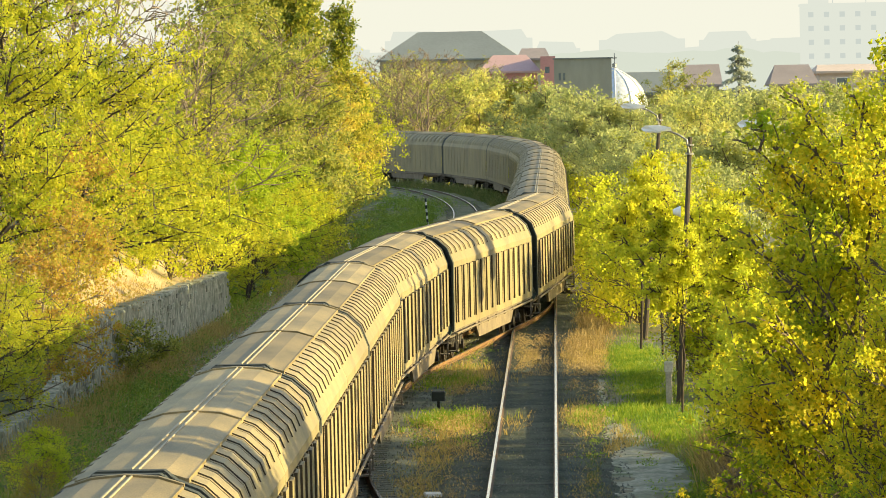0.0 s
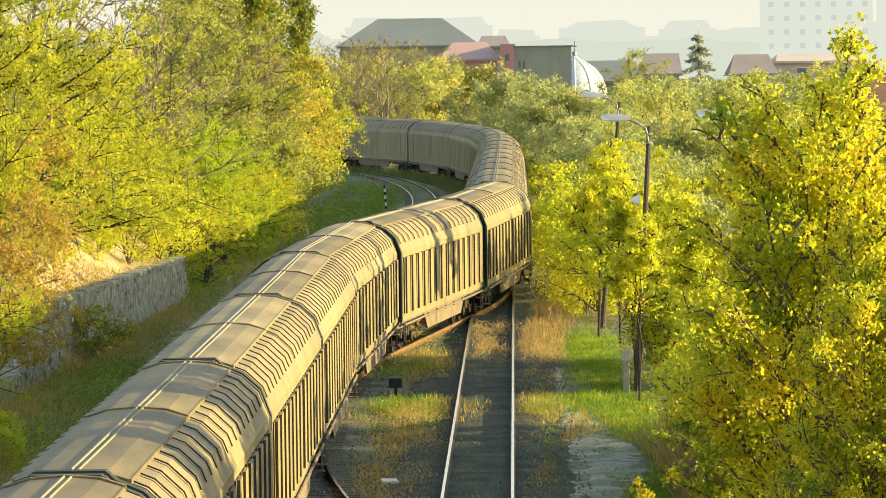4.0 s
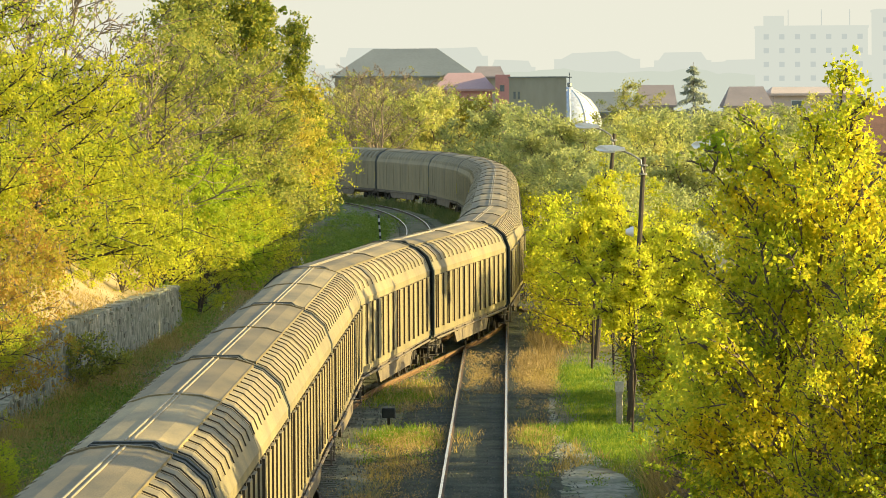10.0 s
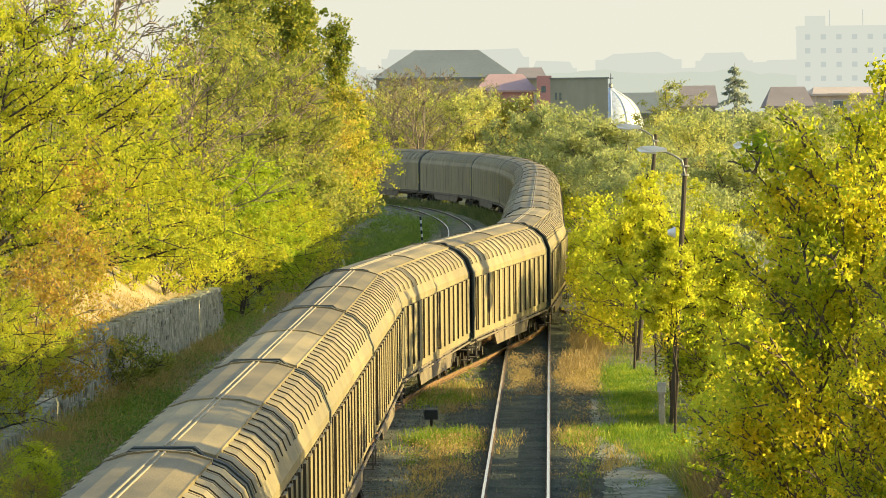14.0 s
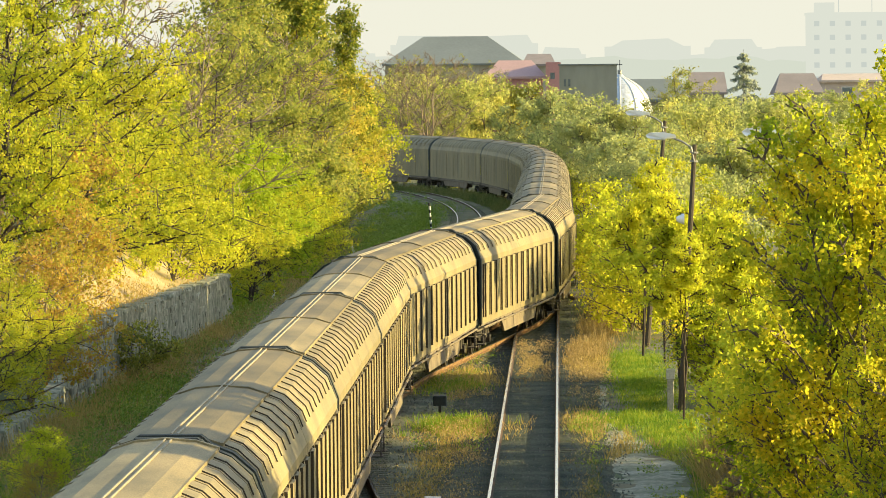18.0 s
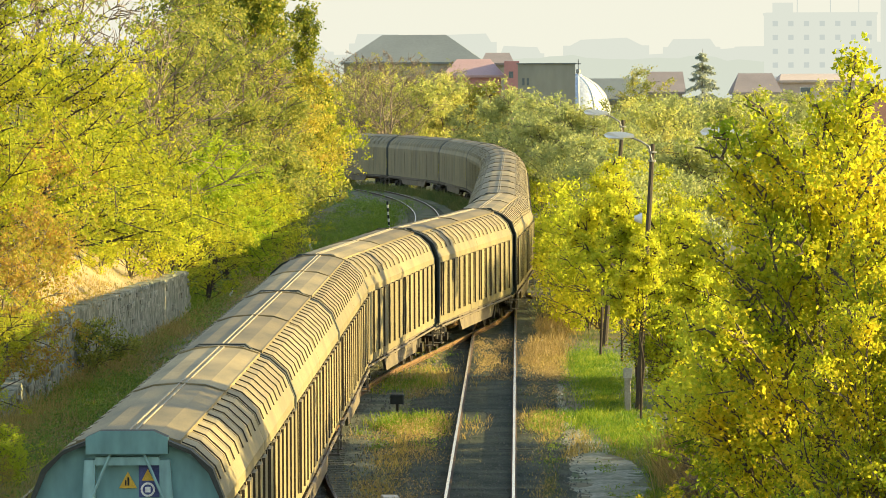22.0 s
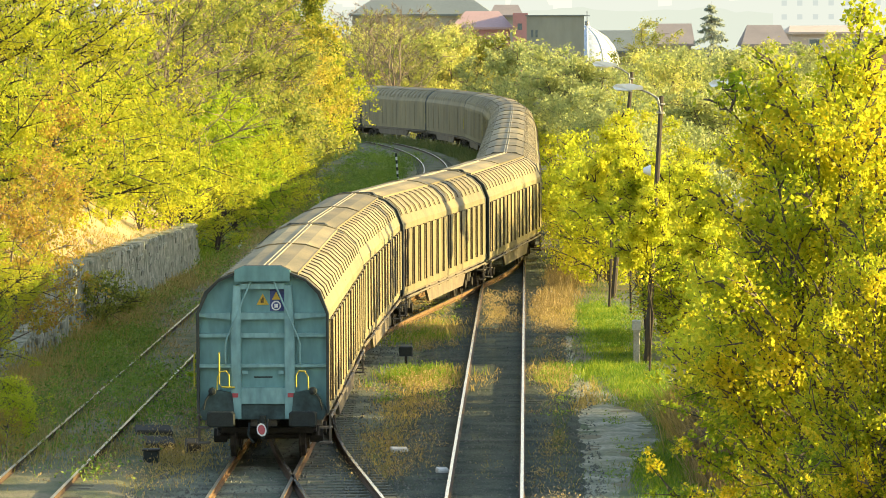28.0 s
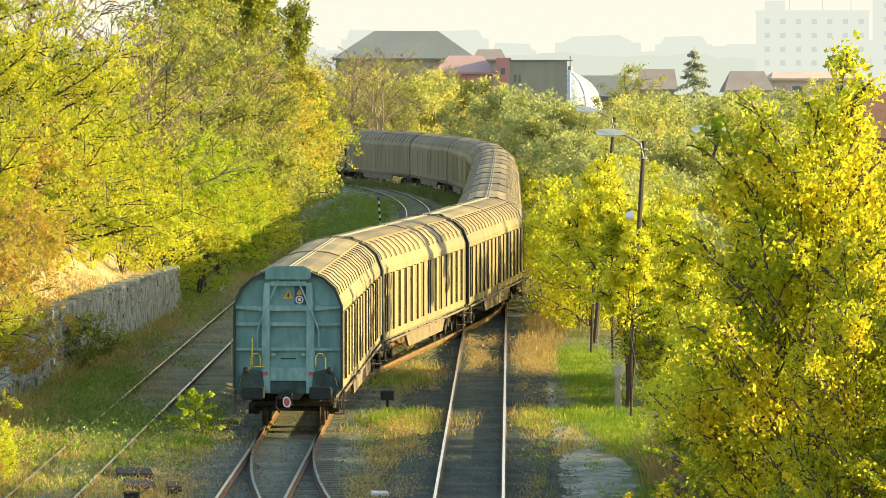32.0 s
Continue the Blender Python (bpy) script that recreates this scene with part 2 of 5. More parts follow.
# ---------------------------------------------------------------- mesh tools
class Shape:
    def __init__(self):
        self.v, self.f, self.m = [], [], []

    def add(self, verts, faces, m=0):
        k = len(self.v)
        self.v += [tuple(p) for p in verts]
        self.f += [tuple(i + k for i in q) for q in faces]
        self.m += [m] * len(faces)
        return self

    def box(self, x0, x1, y0, y1, z0, z1, m=0):
        v = [(x, y, z) for x in (x0, x1) for y in (y0, y1) for z in (z0, z1)]
        return self.add(v, [(0, 1, 3, 2), (4, 6, 7, 5), (0, 4, 5, 1), (2, 3, 7, 6), (0, 2, 6, 4), (1, 5, 7, 3)], m)

    def bevel(self, x0, x1, y0, y1, z0, z1, b=0.02, m=0):
        """A box with its upright and upper edges chamfered."""
        def ring(d, z):
            return [(x0 + d, y0 + b, z), (x0 + b, y0 + d, z), (x1 - b, y0 + d, z), (x1 - d, y0 + b, z),
                    (x1 - d, y1 - b, z), (x1 - b, y1 - d, z), (x0 + b, y1 - d, z), (x0 + d, y1 - b, z)]
        v = ring(0, z0) + ring(0, z1 - b) + ring(b * 0.7, z1)
        f = [tuple(range(7, -1, -1)), tuple(range(16, 24))]
        for k in (0, 8):
            f += [(k + i, k + (i + 1) % 8, k + 8 + (i + 1) % 8, k + 8 + i) for i in range(8)]
        return self.add(v, f, m)

    def sweep(self, profile, stations, m=0, closed=True, caps=True):
        """profile: points (a, b); stations: functions' results, lists of 3D points, one ring each."""
        n = len(profile)
        v = [p for ring in stations for p in ring]
        f = []
        last = n if closed else n - 1
        for s in range(len(stations) - 1):
            f += [(s * n + i, s * n + (i + 1) % n, (s + 1) * n + (i + 1) % n, (s + 1) * n + i) for i in range(last)]
        if caps and closed:
            f += [tuple(range(n - 1, -1, -1)), tuple((len(stations) - 1) * n + i for i in range(n))]
        return self.add(v, f, m)

    def tube(self, pts, radii, n=6, m=0, caps=True):
        rings = []
        pts = [Vector(p) for p in pts]
        if not hasattr(radii, "__len__"):
            radii = [radii] * len(pts)
        for i, p in enumerate(pts):
            d = (pts[min(i + 1, len(pts) - 1)] - pts[max(i - 1, 0)]).normalized()
            a = d.cross(Vector((0.31, 0.17, 0.93)) if abs(d.z) < 0.9 else Vector((1, 0, 0))).normalized()
            b = d.cross(a)
            rings.append([p + (a * math.cos(6.28318 * k / n) + b * math.sin(6.28318 * k / n)) * radii[i] for k in range(n)])
        return self.sweep(range(n), rings, m, True, caps)

    def lathe(self, profile, axis, at, n=14, m=0):
        """profile: (radius, along). axis 'x', 'y' or 'z'."""
        rings = []
        for r, h in profile:
            ring = []
            for k in range(n):
                c, s = r * math.cos(6.28318 * k / n), r * math.sin(6.28318 * k / n)
                q = {"x": (h, c, s), "y": (c, h, s), "z": (c, s, h)}[axis]
                ring.append((at[0] + q[0], at[1] + q[1], at[2] + q[2]))
            rings.append(ring)
        return self.sweep(range(n), rings, m)

    def mesh(self, name, mats, smooth=False):
        d = bpy.data.meshes.new(name)
        d.from_pydata(self.v, [], self.f)
        mats = mats if isinstance(mats, (list, tuple)) else [mats]
        for k in mats:
            d.materials.append(k)
        if len(mats) > 1:
            d.polygons.foreach_set("material_index", self.m)
        b = bmesh.new()
        b.from_mesh(d)
        bmesh.ops.recalc_face_normals(b, faces=b.faces)
        b.to_mesh(d)
        b.free()
        if smooth:
            d.polygons.foreach_set("use_smooth", [True] * len(d.polygons))
        return d


def part(name, data, mats=None, parent=None, label="", at=None):
    """One mesh object under a thing or a part."""
    if isinstance(data, Shape):
        data = data.mesh(name, mats)
    ob = new(name, data)
    ob.parent = parent
    if at is not None:
        ob.matrix_basis = at
    return tagged(ob, label)


def thing(name, label, category, group="", kind="", at=None, data=None):
    ob = new(name, data)
    if at is not None:
        ob.matrix_basis = at
    return tagged(ob, label, category, group, kind)


# ---------------------------------------------------------------- track lines
HEAD = 0.16       # rail head over the ground


class Line:
    """A track's middle line out of arcs: pieces of (length, turn to the left in degrees)."""
    def __init__(self, x, y, turn, pieces, step=0.5):
        self.step, self.p, a = step, [], radians(turn)
        self.p.append((x, y, a))
        for length, bend in pieces:
            n = max(1, round(length / step))
            for _ in range(n):
                da = radians(bend) / n
                x -= math.sin(a + da / 2) * length / n
                y += math.cos(a + da / 2) * length / n
                a += da
                self.p.append((x, y, a))
        self.d = [0.0]
        for q, r in zip(self.p, self.p[1:]):
            self.d.append(self.d[-1] + math.hypot(r[0] - q[0], r[1] - q[1]))

    def at(self, s):
        s = min(max(s, 0.0), self.d[-1] - 1e-4)
        i = int(np.searchsorted(self.d, s, "right")) - 1
        k = (s - self.d[i]) / (self.d[i + 1] - self.d[i])
        return [u + (w - u) * k for u, w in zip(self.p[i], self.p[i + 1])]


X1, X2, X3 = -5.68, -0.89, -10.30
START = -90.0
CROSS, BEND_Y = 131.0, 282.0
BEND = [(24, 1.2), (20, 1.9), (20, 3.4), (16, 4.2), (12, 4.0), (130, 40), (150, 12)]      # tightening to the left
INNER = [(24, 2.2), (20, 1.9), (20, 2.6), (18, 3.4), (14, 4.0), (130, 38), (150, 12)]
LANE = (X2 - X1 - 2 * 190 * (1 - math.cos(radians(6.34)))) / math.sin(radians(6.34))
ARC = 190 * radians(6.34)
CROSS_END = CROSS + 2 * 190 * math.sin(radians(6.34)) + LANE * math.cos(radians(6.34))
TRAIN = Line(X1, START, 0, [(CROSS - START, 0), (ARC, -6.34), (LANE, 0), (ARC, 6.34), (BEND_Y - CROSS_END, 0)] + BEND)


def rails(name, label, line, s0, s1, head, ties, tie_from, tie_to, side_steel=None, parent_kind="structure"):
    """Two rails and their sleepers along a line."""
    tr = thing(name, label, "railway track", "", parent_kind)
    prof = [(-0.065, 0.0), (0.065, 0.0), (0.065, 0.02), (0.012, 0.045), (0.012, 0.115), (0.036, 0.125), (0.036, 0.152),
            (-0.036, 0.152), (-0.036, 0.125), (-0.012, 0.115), (-0.012, 0.045), (-0.065, 0.02)]
    n = max(2, int((s1 - s0) / 3))
    for side in (-1, 1):
        web, top = Shape(), Shape()
        r1, r2 = [], []
        for i in range(n + 1):
            x, y, a = line.at(s0 + (s1 - s0) * i / n)
            c, s = math.cos(a), math.sin(a)
            o = side * 0.7535
            r1.append([(x + c * (o + u), y + s * (o + u), 0.008 + w) for u, w in prof])
            r2.append([(x + c * (o + u), y + s * (o + u), w) for u, w in ((-0.033, 0.150), (0.033, 0.150), (0.033, HEAD + 0.003), (-0.033, HEAD + 0.003))])
        rail = part("rail", web.sweep(prof, r1), side_steel or RAIL, tr)
        part("rail_head", top.sweep(range(4), r2), head, rail, "polished running surface" if head is SHINE else "rusted running surface")
    tie = Shape().bevel(-1.25, 1.25, -0.13, 0.13, -0.12, 0.012, 0.02).mesh("sleeper", ties)
    rest = Shape()
    s = s0
    while s < s1:
        x, y, a = line.at(s)
        if tie_from < y < tie_to:
            ob = part("sleeper", tie, None, tr, "", pose(x + random.uniform(-.02, .02), y, (random.uniform(-.05, .035) if tie_from == 96 else random.uniform(-.085, -.022)), 0, 0, math.degrees(a) + random.uniform(-.6, .6)))
        elif y > tie_to or y < tie_from:
            c, q = math.cos(a), math.sin(a)
            v = [(x + c * u - q * w, y + q * u + c * w, z) for u in (-1.25, 1.25) for w in (-.13, .13) for z in (-.1, .01)]
            rest.add([(p[0], p[1], p[2] + (0.03 if tie_from == 96 else -0.03)) for p in v], [(0, 1, 3, 2), (4, 6, 7, 5), (0, 4, 5, 1), (2, 3, 7, 6), (1, 5, 7, 3)])
        s += 0.6
    if rest.v:
        tagged(part("far_sleepers", rest, ties, tr), kind="stuff")
    return tr


def bed(name, label, line, s0, s1, half, mat, z):
    """A low ballast bed under a track."""
    sh, rings = Shape(), []
    n = int((s1 - s0) / 2)
    for i in range(n + 1):
        x, y, a = line.at(s0 + (s1 - s0) * i / n)
        w = half + noise.noise((x, y * 0.3, 3)) * 0.35
        w2 = half + noise.noise((x, y * 0.3, 9)) * 0.35
        c, s = math.cos(a), math.sin(a)
        rings.append([(x + c * u, y + s * u, h) for u, h in ((-w - 0.7, -0.12), (-w, z - 0.02), (0, z), (w2, z - 0.02), (w2 + 0.7, -0.12))])
    sh.sweep(range(5), rings, 0, False)
    return thing(name, label, "ballast", "", "structure", None, sh.mesh(name, mat))


LINE2 = Line(X2, START, 0, [(CROSS_END - START + 4, 0)])
LINE3 = Line(X3, START, 0, [(190 - START, 0), (46, -5.8), (46, 5.8), (6, 0)] + [(a * 1.08, d) for a, d in INNER])
LINE4 = Line(X1, 123.0, 180, [(ARC, 6.34), (40, 0)])

# ---------------------------------------------------------------- ground
def wall_x(y):
    return -13.07 + 0.0187 * (y - 188)


def wall_top(y):
    return 1.65 + 0.0135 * (188 - max(y, 143)) - 0.24 * max(0, min(5, 143 - y)) - 0.10 * max(0, min(6, 137 - y))


def ground_height(x, y):
    """Level with the tracks; a bank rises behind the wall, a low verge on the other side."""
    if y < 189:
        edge = wall_x(y) - 0.42
        h = (wall_top(y) - 0.05 + 1.5 * max(0.0, min(1.0, (edge - 0.2 - x) / 2.2)) ** 1.2 + 0.22 * noise.noise((x * 0.7, y * 0.25, 7)) + 0.03 * min(30, max(0, -17 - x))) if x < edge else 0.0
        h *= 1 if y > 40 else 0
    else:
        h = max(0.0, min(1.0, (-13.4 - x) / 4.0)) * (2.6 + 0.03 * min(30, max(0, -17 - x)))
    if y > 260:
        h *= max(0, 1 - (y - 260) / 100)
    right = max(0.0, min(1.0, (x - 1.2) / 5.0))
    h += right * 0.12
    far = max(0.0, (y - 450) / 500)
    return h - 0.085 - min(6, far * 6) + 0.05 * noise.noise((x * 0.3, y * 0.15, 1)) * (1 if 1 < abs(x + 5) - 6.5 < 60 else 0.25)


def make_ground():
    xs = [-2500, -900, -300, -120, -60, -40, -30] + [-24 + i * 0.8 for i in range(11)] + [-15.4 + i * 0.1 for i in range(26)] + [-12.6 + i * 0.8 for i in range(40)] + [20, 26, 34, 60, 120, 300, 900, 2500]
    ys = [-400, -100, 0, 40, 70] + [84 + i * 1.5 for i in range(120)] + [266 + 8 * i for i in range(24)] + [470, 520, 600, 800, 1200, 2000, 4000]
    v = [(x, y, ground_height(x, y)) for y in ys for x in xs]
    n = len(xs)
    f = [(j * n + i, j * n + i + 1, (j + 1) * n + i + 1, (j + 1) * n + i) for j in range(len(ys) - 1) for i in range(n - 1)]
    s = Shape().add(v, f)
    m = material("weedy_ground", (0.19, 0.17, 0.11), 0.95, (0.10, 0.135, 0.06), 0.3, 9, 0.95, 0.6, spread=0.08)
    ob = thing("ground", "weedy ground with dry grass, dirt and gravel", "ground", "", "structure", None, s.mesh("ground", m, True))
    return ob


make_ground()
bed("ballast_bed", "dark weedy ballast under the main track", LINE2, 10, LINE2.d[-1], 1.75, BALLAST, -0.012)
bed("ballast_bed", "pale weedy ballast under the crossover track", TRAIN, 10, 300, 1.75, CROSSBED, -0.017)
bed("ballast_bed", "dark ballast under the track round the bend", TRAIN, 300, 560, 1.75, BALLAST, -0.017)
bed("ballast_bed", "overgrown ballast under the siding", LINE3, 10, 575, 1.7, OVERGROWN, 0.05)
rails("railway_track", "straight railway track with polished rails", LINE2, 10, LINE2.d[-1], SHINE, SLEEPER, 90, 190)
rails("railway_track", "railway track crossing over between lines", TRAIN, 10, 570, RUSTED, WOODTIE, 92, 200, RUSTRAIL)
rails("railway_track", "overgrown siding with thin rusty rails", LINE3, 10, 575, RUSTED, SUNKTIE, 96, 180)
rails("railway_track", "turnout branch curving off with worn rails", LINE4, 0, 60, SHINE, WOODTIE, 200, 300)


# ---------------------------------------------------------------- wagons
WAGON, SPEED, END_AT = 22.0, 5.42, 122.5      # pitch in metres, metres a second, tail at the end
BODY, PIVOT = 10.72, 7.75                     # half body length, bogie pivots
SECTION = [(1.39, 1.12), (1.39, 3.26), (1.21, 3.70), (0.93, 3.97), (0.57, 4.12)]


def outline(grow=0.0):
    """The end's outline, from sill to sill over the ridge."""
    r = [(x + (grow if x > 1 else 0), z + (grow if z > 3.3 else 0)) for x, z in SECTION] + [(0.50, 4.20 + grow)]
    return r + [(-x, z) for x, z in reversed(r)]


def door_mesh(side, half):
    """A sliding wall with its roof quarter: pressed ribs on wall and roof, plain bands between. side, half: +1 or -1."""
    s = Shape()
    y0, y1 = (0.02, BODY - 0.10)
    sec = SECTION

    def strip(points, a, b, off, m=0):
        """A band over the section points from a to b along the wagon, off metres proud, with side faces."""
        k = len(points)
        nrm = []
        for i in range(k):
            p, q = points[max(i - 1, 0)], points[min(i + 1, k - 1)]
            d = math.hypot(q[0] - p[0], q[1] - p[1])
            nrm.append(((q[1] - p[1]) / d, -(q[0] - p[0]) / d))
        out = [(points[i][0] + nrm[i][0] * off, points[i][1] + nrm[i][1] * off) for i in range(k)]
        ins = [(points[i][0] - nrm[i][0] * 0.03, points[i][1] - nrm[i][1] * 0.03) for i in range(k)]
        prof = out + ins[::-1]
        s.sweep(prof, [[(side * x, half * y, z) for x, z in prof] for y in (a, b)], m)
        # rib ends get the flank colour, dark for the shade on them
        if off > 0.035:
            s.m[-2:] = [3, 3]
    # skin, recessed and grimy between the ribs, with the gap's shade in its colour
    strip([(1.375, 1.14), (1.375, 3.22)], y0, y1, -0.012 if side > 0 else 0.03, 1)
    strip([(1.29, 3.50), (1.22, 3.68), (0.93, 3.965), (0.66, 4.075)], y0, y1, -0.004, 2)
    # bands
    strip([(1.39, 1.12), (1.39, 1.34)], y0, y1, 0.022)
    strip([(1.39, 3.10), (1.39, 3.27), (1.29, 3.52)], y0, y1, 0.022)
    for a, b in ((y0, y0 + 0.13), (y1 - 0.16, y1)):
        strip([(1.39, 1.34), (1.39, 3.10)], a, b, 0.03)
        strip([(1.29, 3.52), (1.22, 3.70), (0.93, 3.97), (0.68, 4.07)], a, b, 0.012)
    # pressed ribs with sloping flanks
    for n, share, points, off in ((7, 0.70, [(1.39, 1.34), (1.39, 3.10)], 0.10), (9, 0.86, [(1.29, 3.52), (1.22, 3.70), (0.93, 3.97), (0.68, 4.07)], 0.042)):
        p = (y1 - y0 - 0.32) / n
        depth = off * (0.33 if side < 0 and n == 7 else 1)
        for i in range(n):
            a = y0 + 0.15 + p * (i + (1 - share) / 2)
            strip(points, a, a + p * share, depth * 0.45)
            strip(points, a + p * share * 0.14, a + p * share * 0.86, depth)
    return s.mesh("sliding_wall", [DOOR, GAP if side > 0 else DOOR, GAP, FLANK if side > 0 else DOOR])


def ridge_mesh():
    """Half of the ridge's length, with a raised lap at its far end."""
    s = Shape()
    prof = [(-0.76, 4.04), (-0.76, 4.125), (-0.72, 4.125), (-0.44, 4.215), (-0.03, 4.25), (0.03, 4.25), (0.44, 4.215), (0.72, 4.125), (0.76, 4.125), (0.76, 4.04)]
    s.sweep(prof, [[(x, y, z) for x, z in prof] for y in (0.0, 10.53)])
    w = [(-0.77, 4.12), (-0.44, 4.225), (0, 4.26), (0.44, 4.225), (0.77, 4.12), (0.77, 4.08), (-0.77, 4.08)]
    s.sweep(w, [[(x, y, z + 0.02) for x, z in w] for y in (10.40, 10.54)])
    return s.mesh("ridge_panel", RIDGE)


def end_wall_mesh():
    s = Shape()
    o = outline()
    s.sweep(o, [[(x, BODY - 0.12 + d, z) for x, z in o] for d in (0, 0.07)])
    return s.mesh("end_panel", TEAL)


def end_rim_mesh():
    """The thin rim round the end, from sill over the roof."""
    s, o, i = Shape(), outline(0.03), outline(-0.03)
    y0, y1 = BODY - 0.13, BODY + 0.14
    rings = [[(a[0], y0, a[1]), (a[0], y1, a[1]), (b[0], y1, b[1]), (b[0], y0, b[1])] for a, b in zip(o, i)]
    s.sweep(range(4), rings)
    return s.mesh("end_rim", RIM)


def build_wagon():
    w = new("freight_wagon")
    tagged(w, "long dusty freight wagon with ribbed sliding walls and ribbed roof", "freight wagon", "wagons of the freight train")
    for side in (-1, 1):
        for half in (-1, 1):
            part("sliding_wall", door_mesh(side, half), None, w, "dust-covered ribbed sliding wall with its roof quarter")
    ridge = ridge_mesh()
    for k in (-1, 0):
        part("ridge_panel", ridge, None, w, "grimy flat roof ridge panel", pose(0, k * 10.56 + 0.02, 0))
    bead = Shape().bevel(-0.014, 0.014, -BODY + 0.2, BODY - 0.2, 4.245, 4.275, 0.008).mesh("ridge_bead", BEAD)
    part("ridge_bead", bead, None, w, "pale worn metal bead along the ridge")
    part("ridge_bead", bead, None, w, "", pose(0.09, 0, -0.008))
    # underframe
    s = Shape()
    for x in (-1.25, 1.13):
        s.box(x, x + 0.12, -BODY, BODY, 0.86, 1.10)
    s.box(-0.28, 0.28, -BODY + 0.1, BODY - 0.1, 0.82, 1.08)
    for k in range(-9, 10, 2):
        s.box(-1.2, 1.2, k * 1.1 - 0.06, k * 1.1 + 0.06, 0.92, 1.08)
    s.box(-1.38, 1.38, -BODY + 0.05, BODY - 0.05, 1.05, 1.14)
    part("underframe", s, CHASSIS, w, "grimy steel underframe")
    for side in (-1, 1):
        s = Shape()
        x = side * 1.36
        a, b = sorted((x - side * 0.05, x + side * 0.03))
        s.add([(a, -5.4, 1.1), (b, -5.4, 1.1), (b, 5.4, 1.1), (a, 5.4, 1.1), (a, -4.4, 0.55), (b, -4.4, 0.55), (b, 4.4, 0.55), (a, 4.4, 0.55)],
              [(0, 1, 2, 3), (4, 7, 6, 5), (0, 4, 5, 1), (3, 2, 6, 7), (1, 5, 6, 2), (0, 3, 7, 4)])
        part("side_skirt", s, SKIRT, w, "dusty trussed side sill")
        s = Shape().tube([(side * 1.44, -BODY + 0.3, 1.0), (side * 1.44, BODY - 0.3, 1.0)], 0.035, 6)
        for k in range(-4, 5):
            s.box(*sorted((side * 1.30, side * 1.45)), k * 2.3 - 0.03, k * 2.3 + 0.03, 0.94, 1.06)
        part("door_guide_rail", s, SKIRT, w)
        # steps and brake gear hanging at the ends
        for e in (-1, 1):
            s = Shape()
            y = e * (BODY - 0.5)
            for z in (0.42, 0.75):
                s.box(*sorted((side * 1.18, side * 1.46)), y - 0.2, y + 0.2, z, z + 0.03)
            for d in (-0.2, 0.2):
                s.box(*sorted((side * 1.40, side * 1.43)), y + d - 0.015, y + d + 0.015, 0.42, 1.05)
            part("foot_step", s, CHASSIS, w)
    # bogies, built at the pivot's own place
    for e in (-1, 1):
        b = part("bogie", bogie_frame(), None, w, "oily two-axle bogie", pose(0, e * PIVOT, 0))
        for k in (-1, 1):
            part("wheelset", WHEELSET, None, b, "worn steel wheels on their axle", pose(0, k * 0.9, 0.46))
    # ends
    panel, rim = end_wall_mesh(), end_rim_mesh()
    for e in (0, 180):
        turn = pose(0, 0, 0, 0, 0, e)
        end = part("end_wall", panel, None, w, "faded teal end wall", turn)
        part("end_rim", rim, None, end)
        for name, mesh, label in END_PARTS:
            if e == 0 and name == "corner_handrail":
                continue
            part(name, mesh, None, end, label)
        for x in (-0.875, 0.875):
            part("buffer", BUFFER_MESH, None, w, "black greasy buffer", turn @ pose(x, BODY, 1.03))
        part("coupler", COUPLER, None, w, "screw coupling and hook", turn @ pose(0, BODY, 1.0))
    return w


def bogie_frame():
    s = Shape()
    for side in (-1, 1):
        x = side * 1.0
        prof = [(-1.55, 0.62), (-1.2, 0.74), (-0.5, 0.74), (-0.3, 0.50), (0.3, 0.50), (0.5, 0.74), (1.2, 0.74), (1.55, 0.62), (1.2, 0.56), (0.6, 0.56), (0.35, 0.36), (-0.35, 0.36), (-0.6, 0.56), (-1.2, 0.56)]
        s.sweep(prof, [[(x + d, y, z) for y, z in prof] for d in (-0.07, 0.07)])
        for y in (-0.9, 0.9):
            s.lathe([(0.0, -0.14), (0.16, -0.14), (0.16, 0.14), (0.0, 0.14)], "x", (side * 1.05, y, 0.46), 10)
            for d in (-0.2, 0.2):
                s.lathe([(0.0, 0.48), (0.08, 0.48), (0.08, 0.76), (0.0, 0.76)], "z", (side * 1.04, y + d, 0), 8)
    s.box(-1.0, 1.0, -0.18, 0.18, 0.5, 0.84)
    for y in (-1.5, 1.5):
        s.box(-1.0, 1.0, y - 0.05, y + 0.05, 0.56, 0.68)
    return s.mesh("bogie", BOGIE)


def wheelset_mesh():
    s = Shape()
    s.lathe([(0.08, -1.0), (0.08, 1.0)], "x", (0, 0, 0), 10)
    for k in (-1, 1):
        s.lathe([(0.1, k * 0.68), (0.36, k * 0.70), (0.38, k * 0.685), (0.49, k * 0.685), (0.49, k * 0.715), (0.46, k * 0.73), (0.455, k * 0.82), (0.38, k * 0.82), (0.36, k * 0.78), (0.1, k * 0.80)], "x", (0, 0, 0), 14)
    return s.mesh("wheelset", WHEEL)


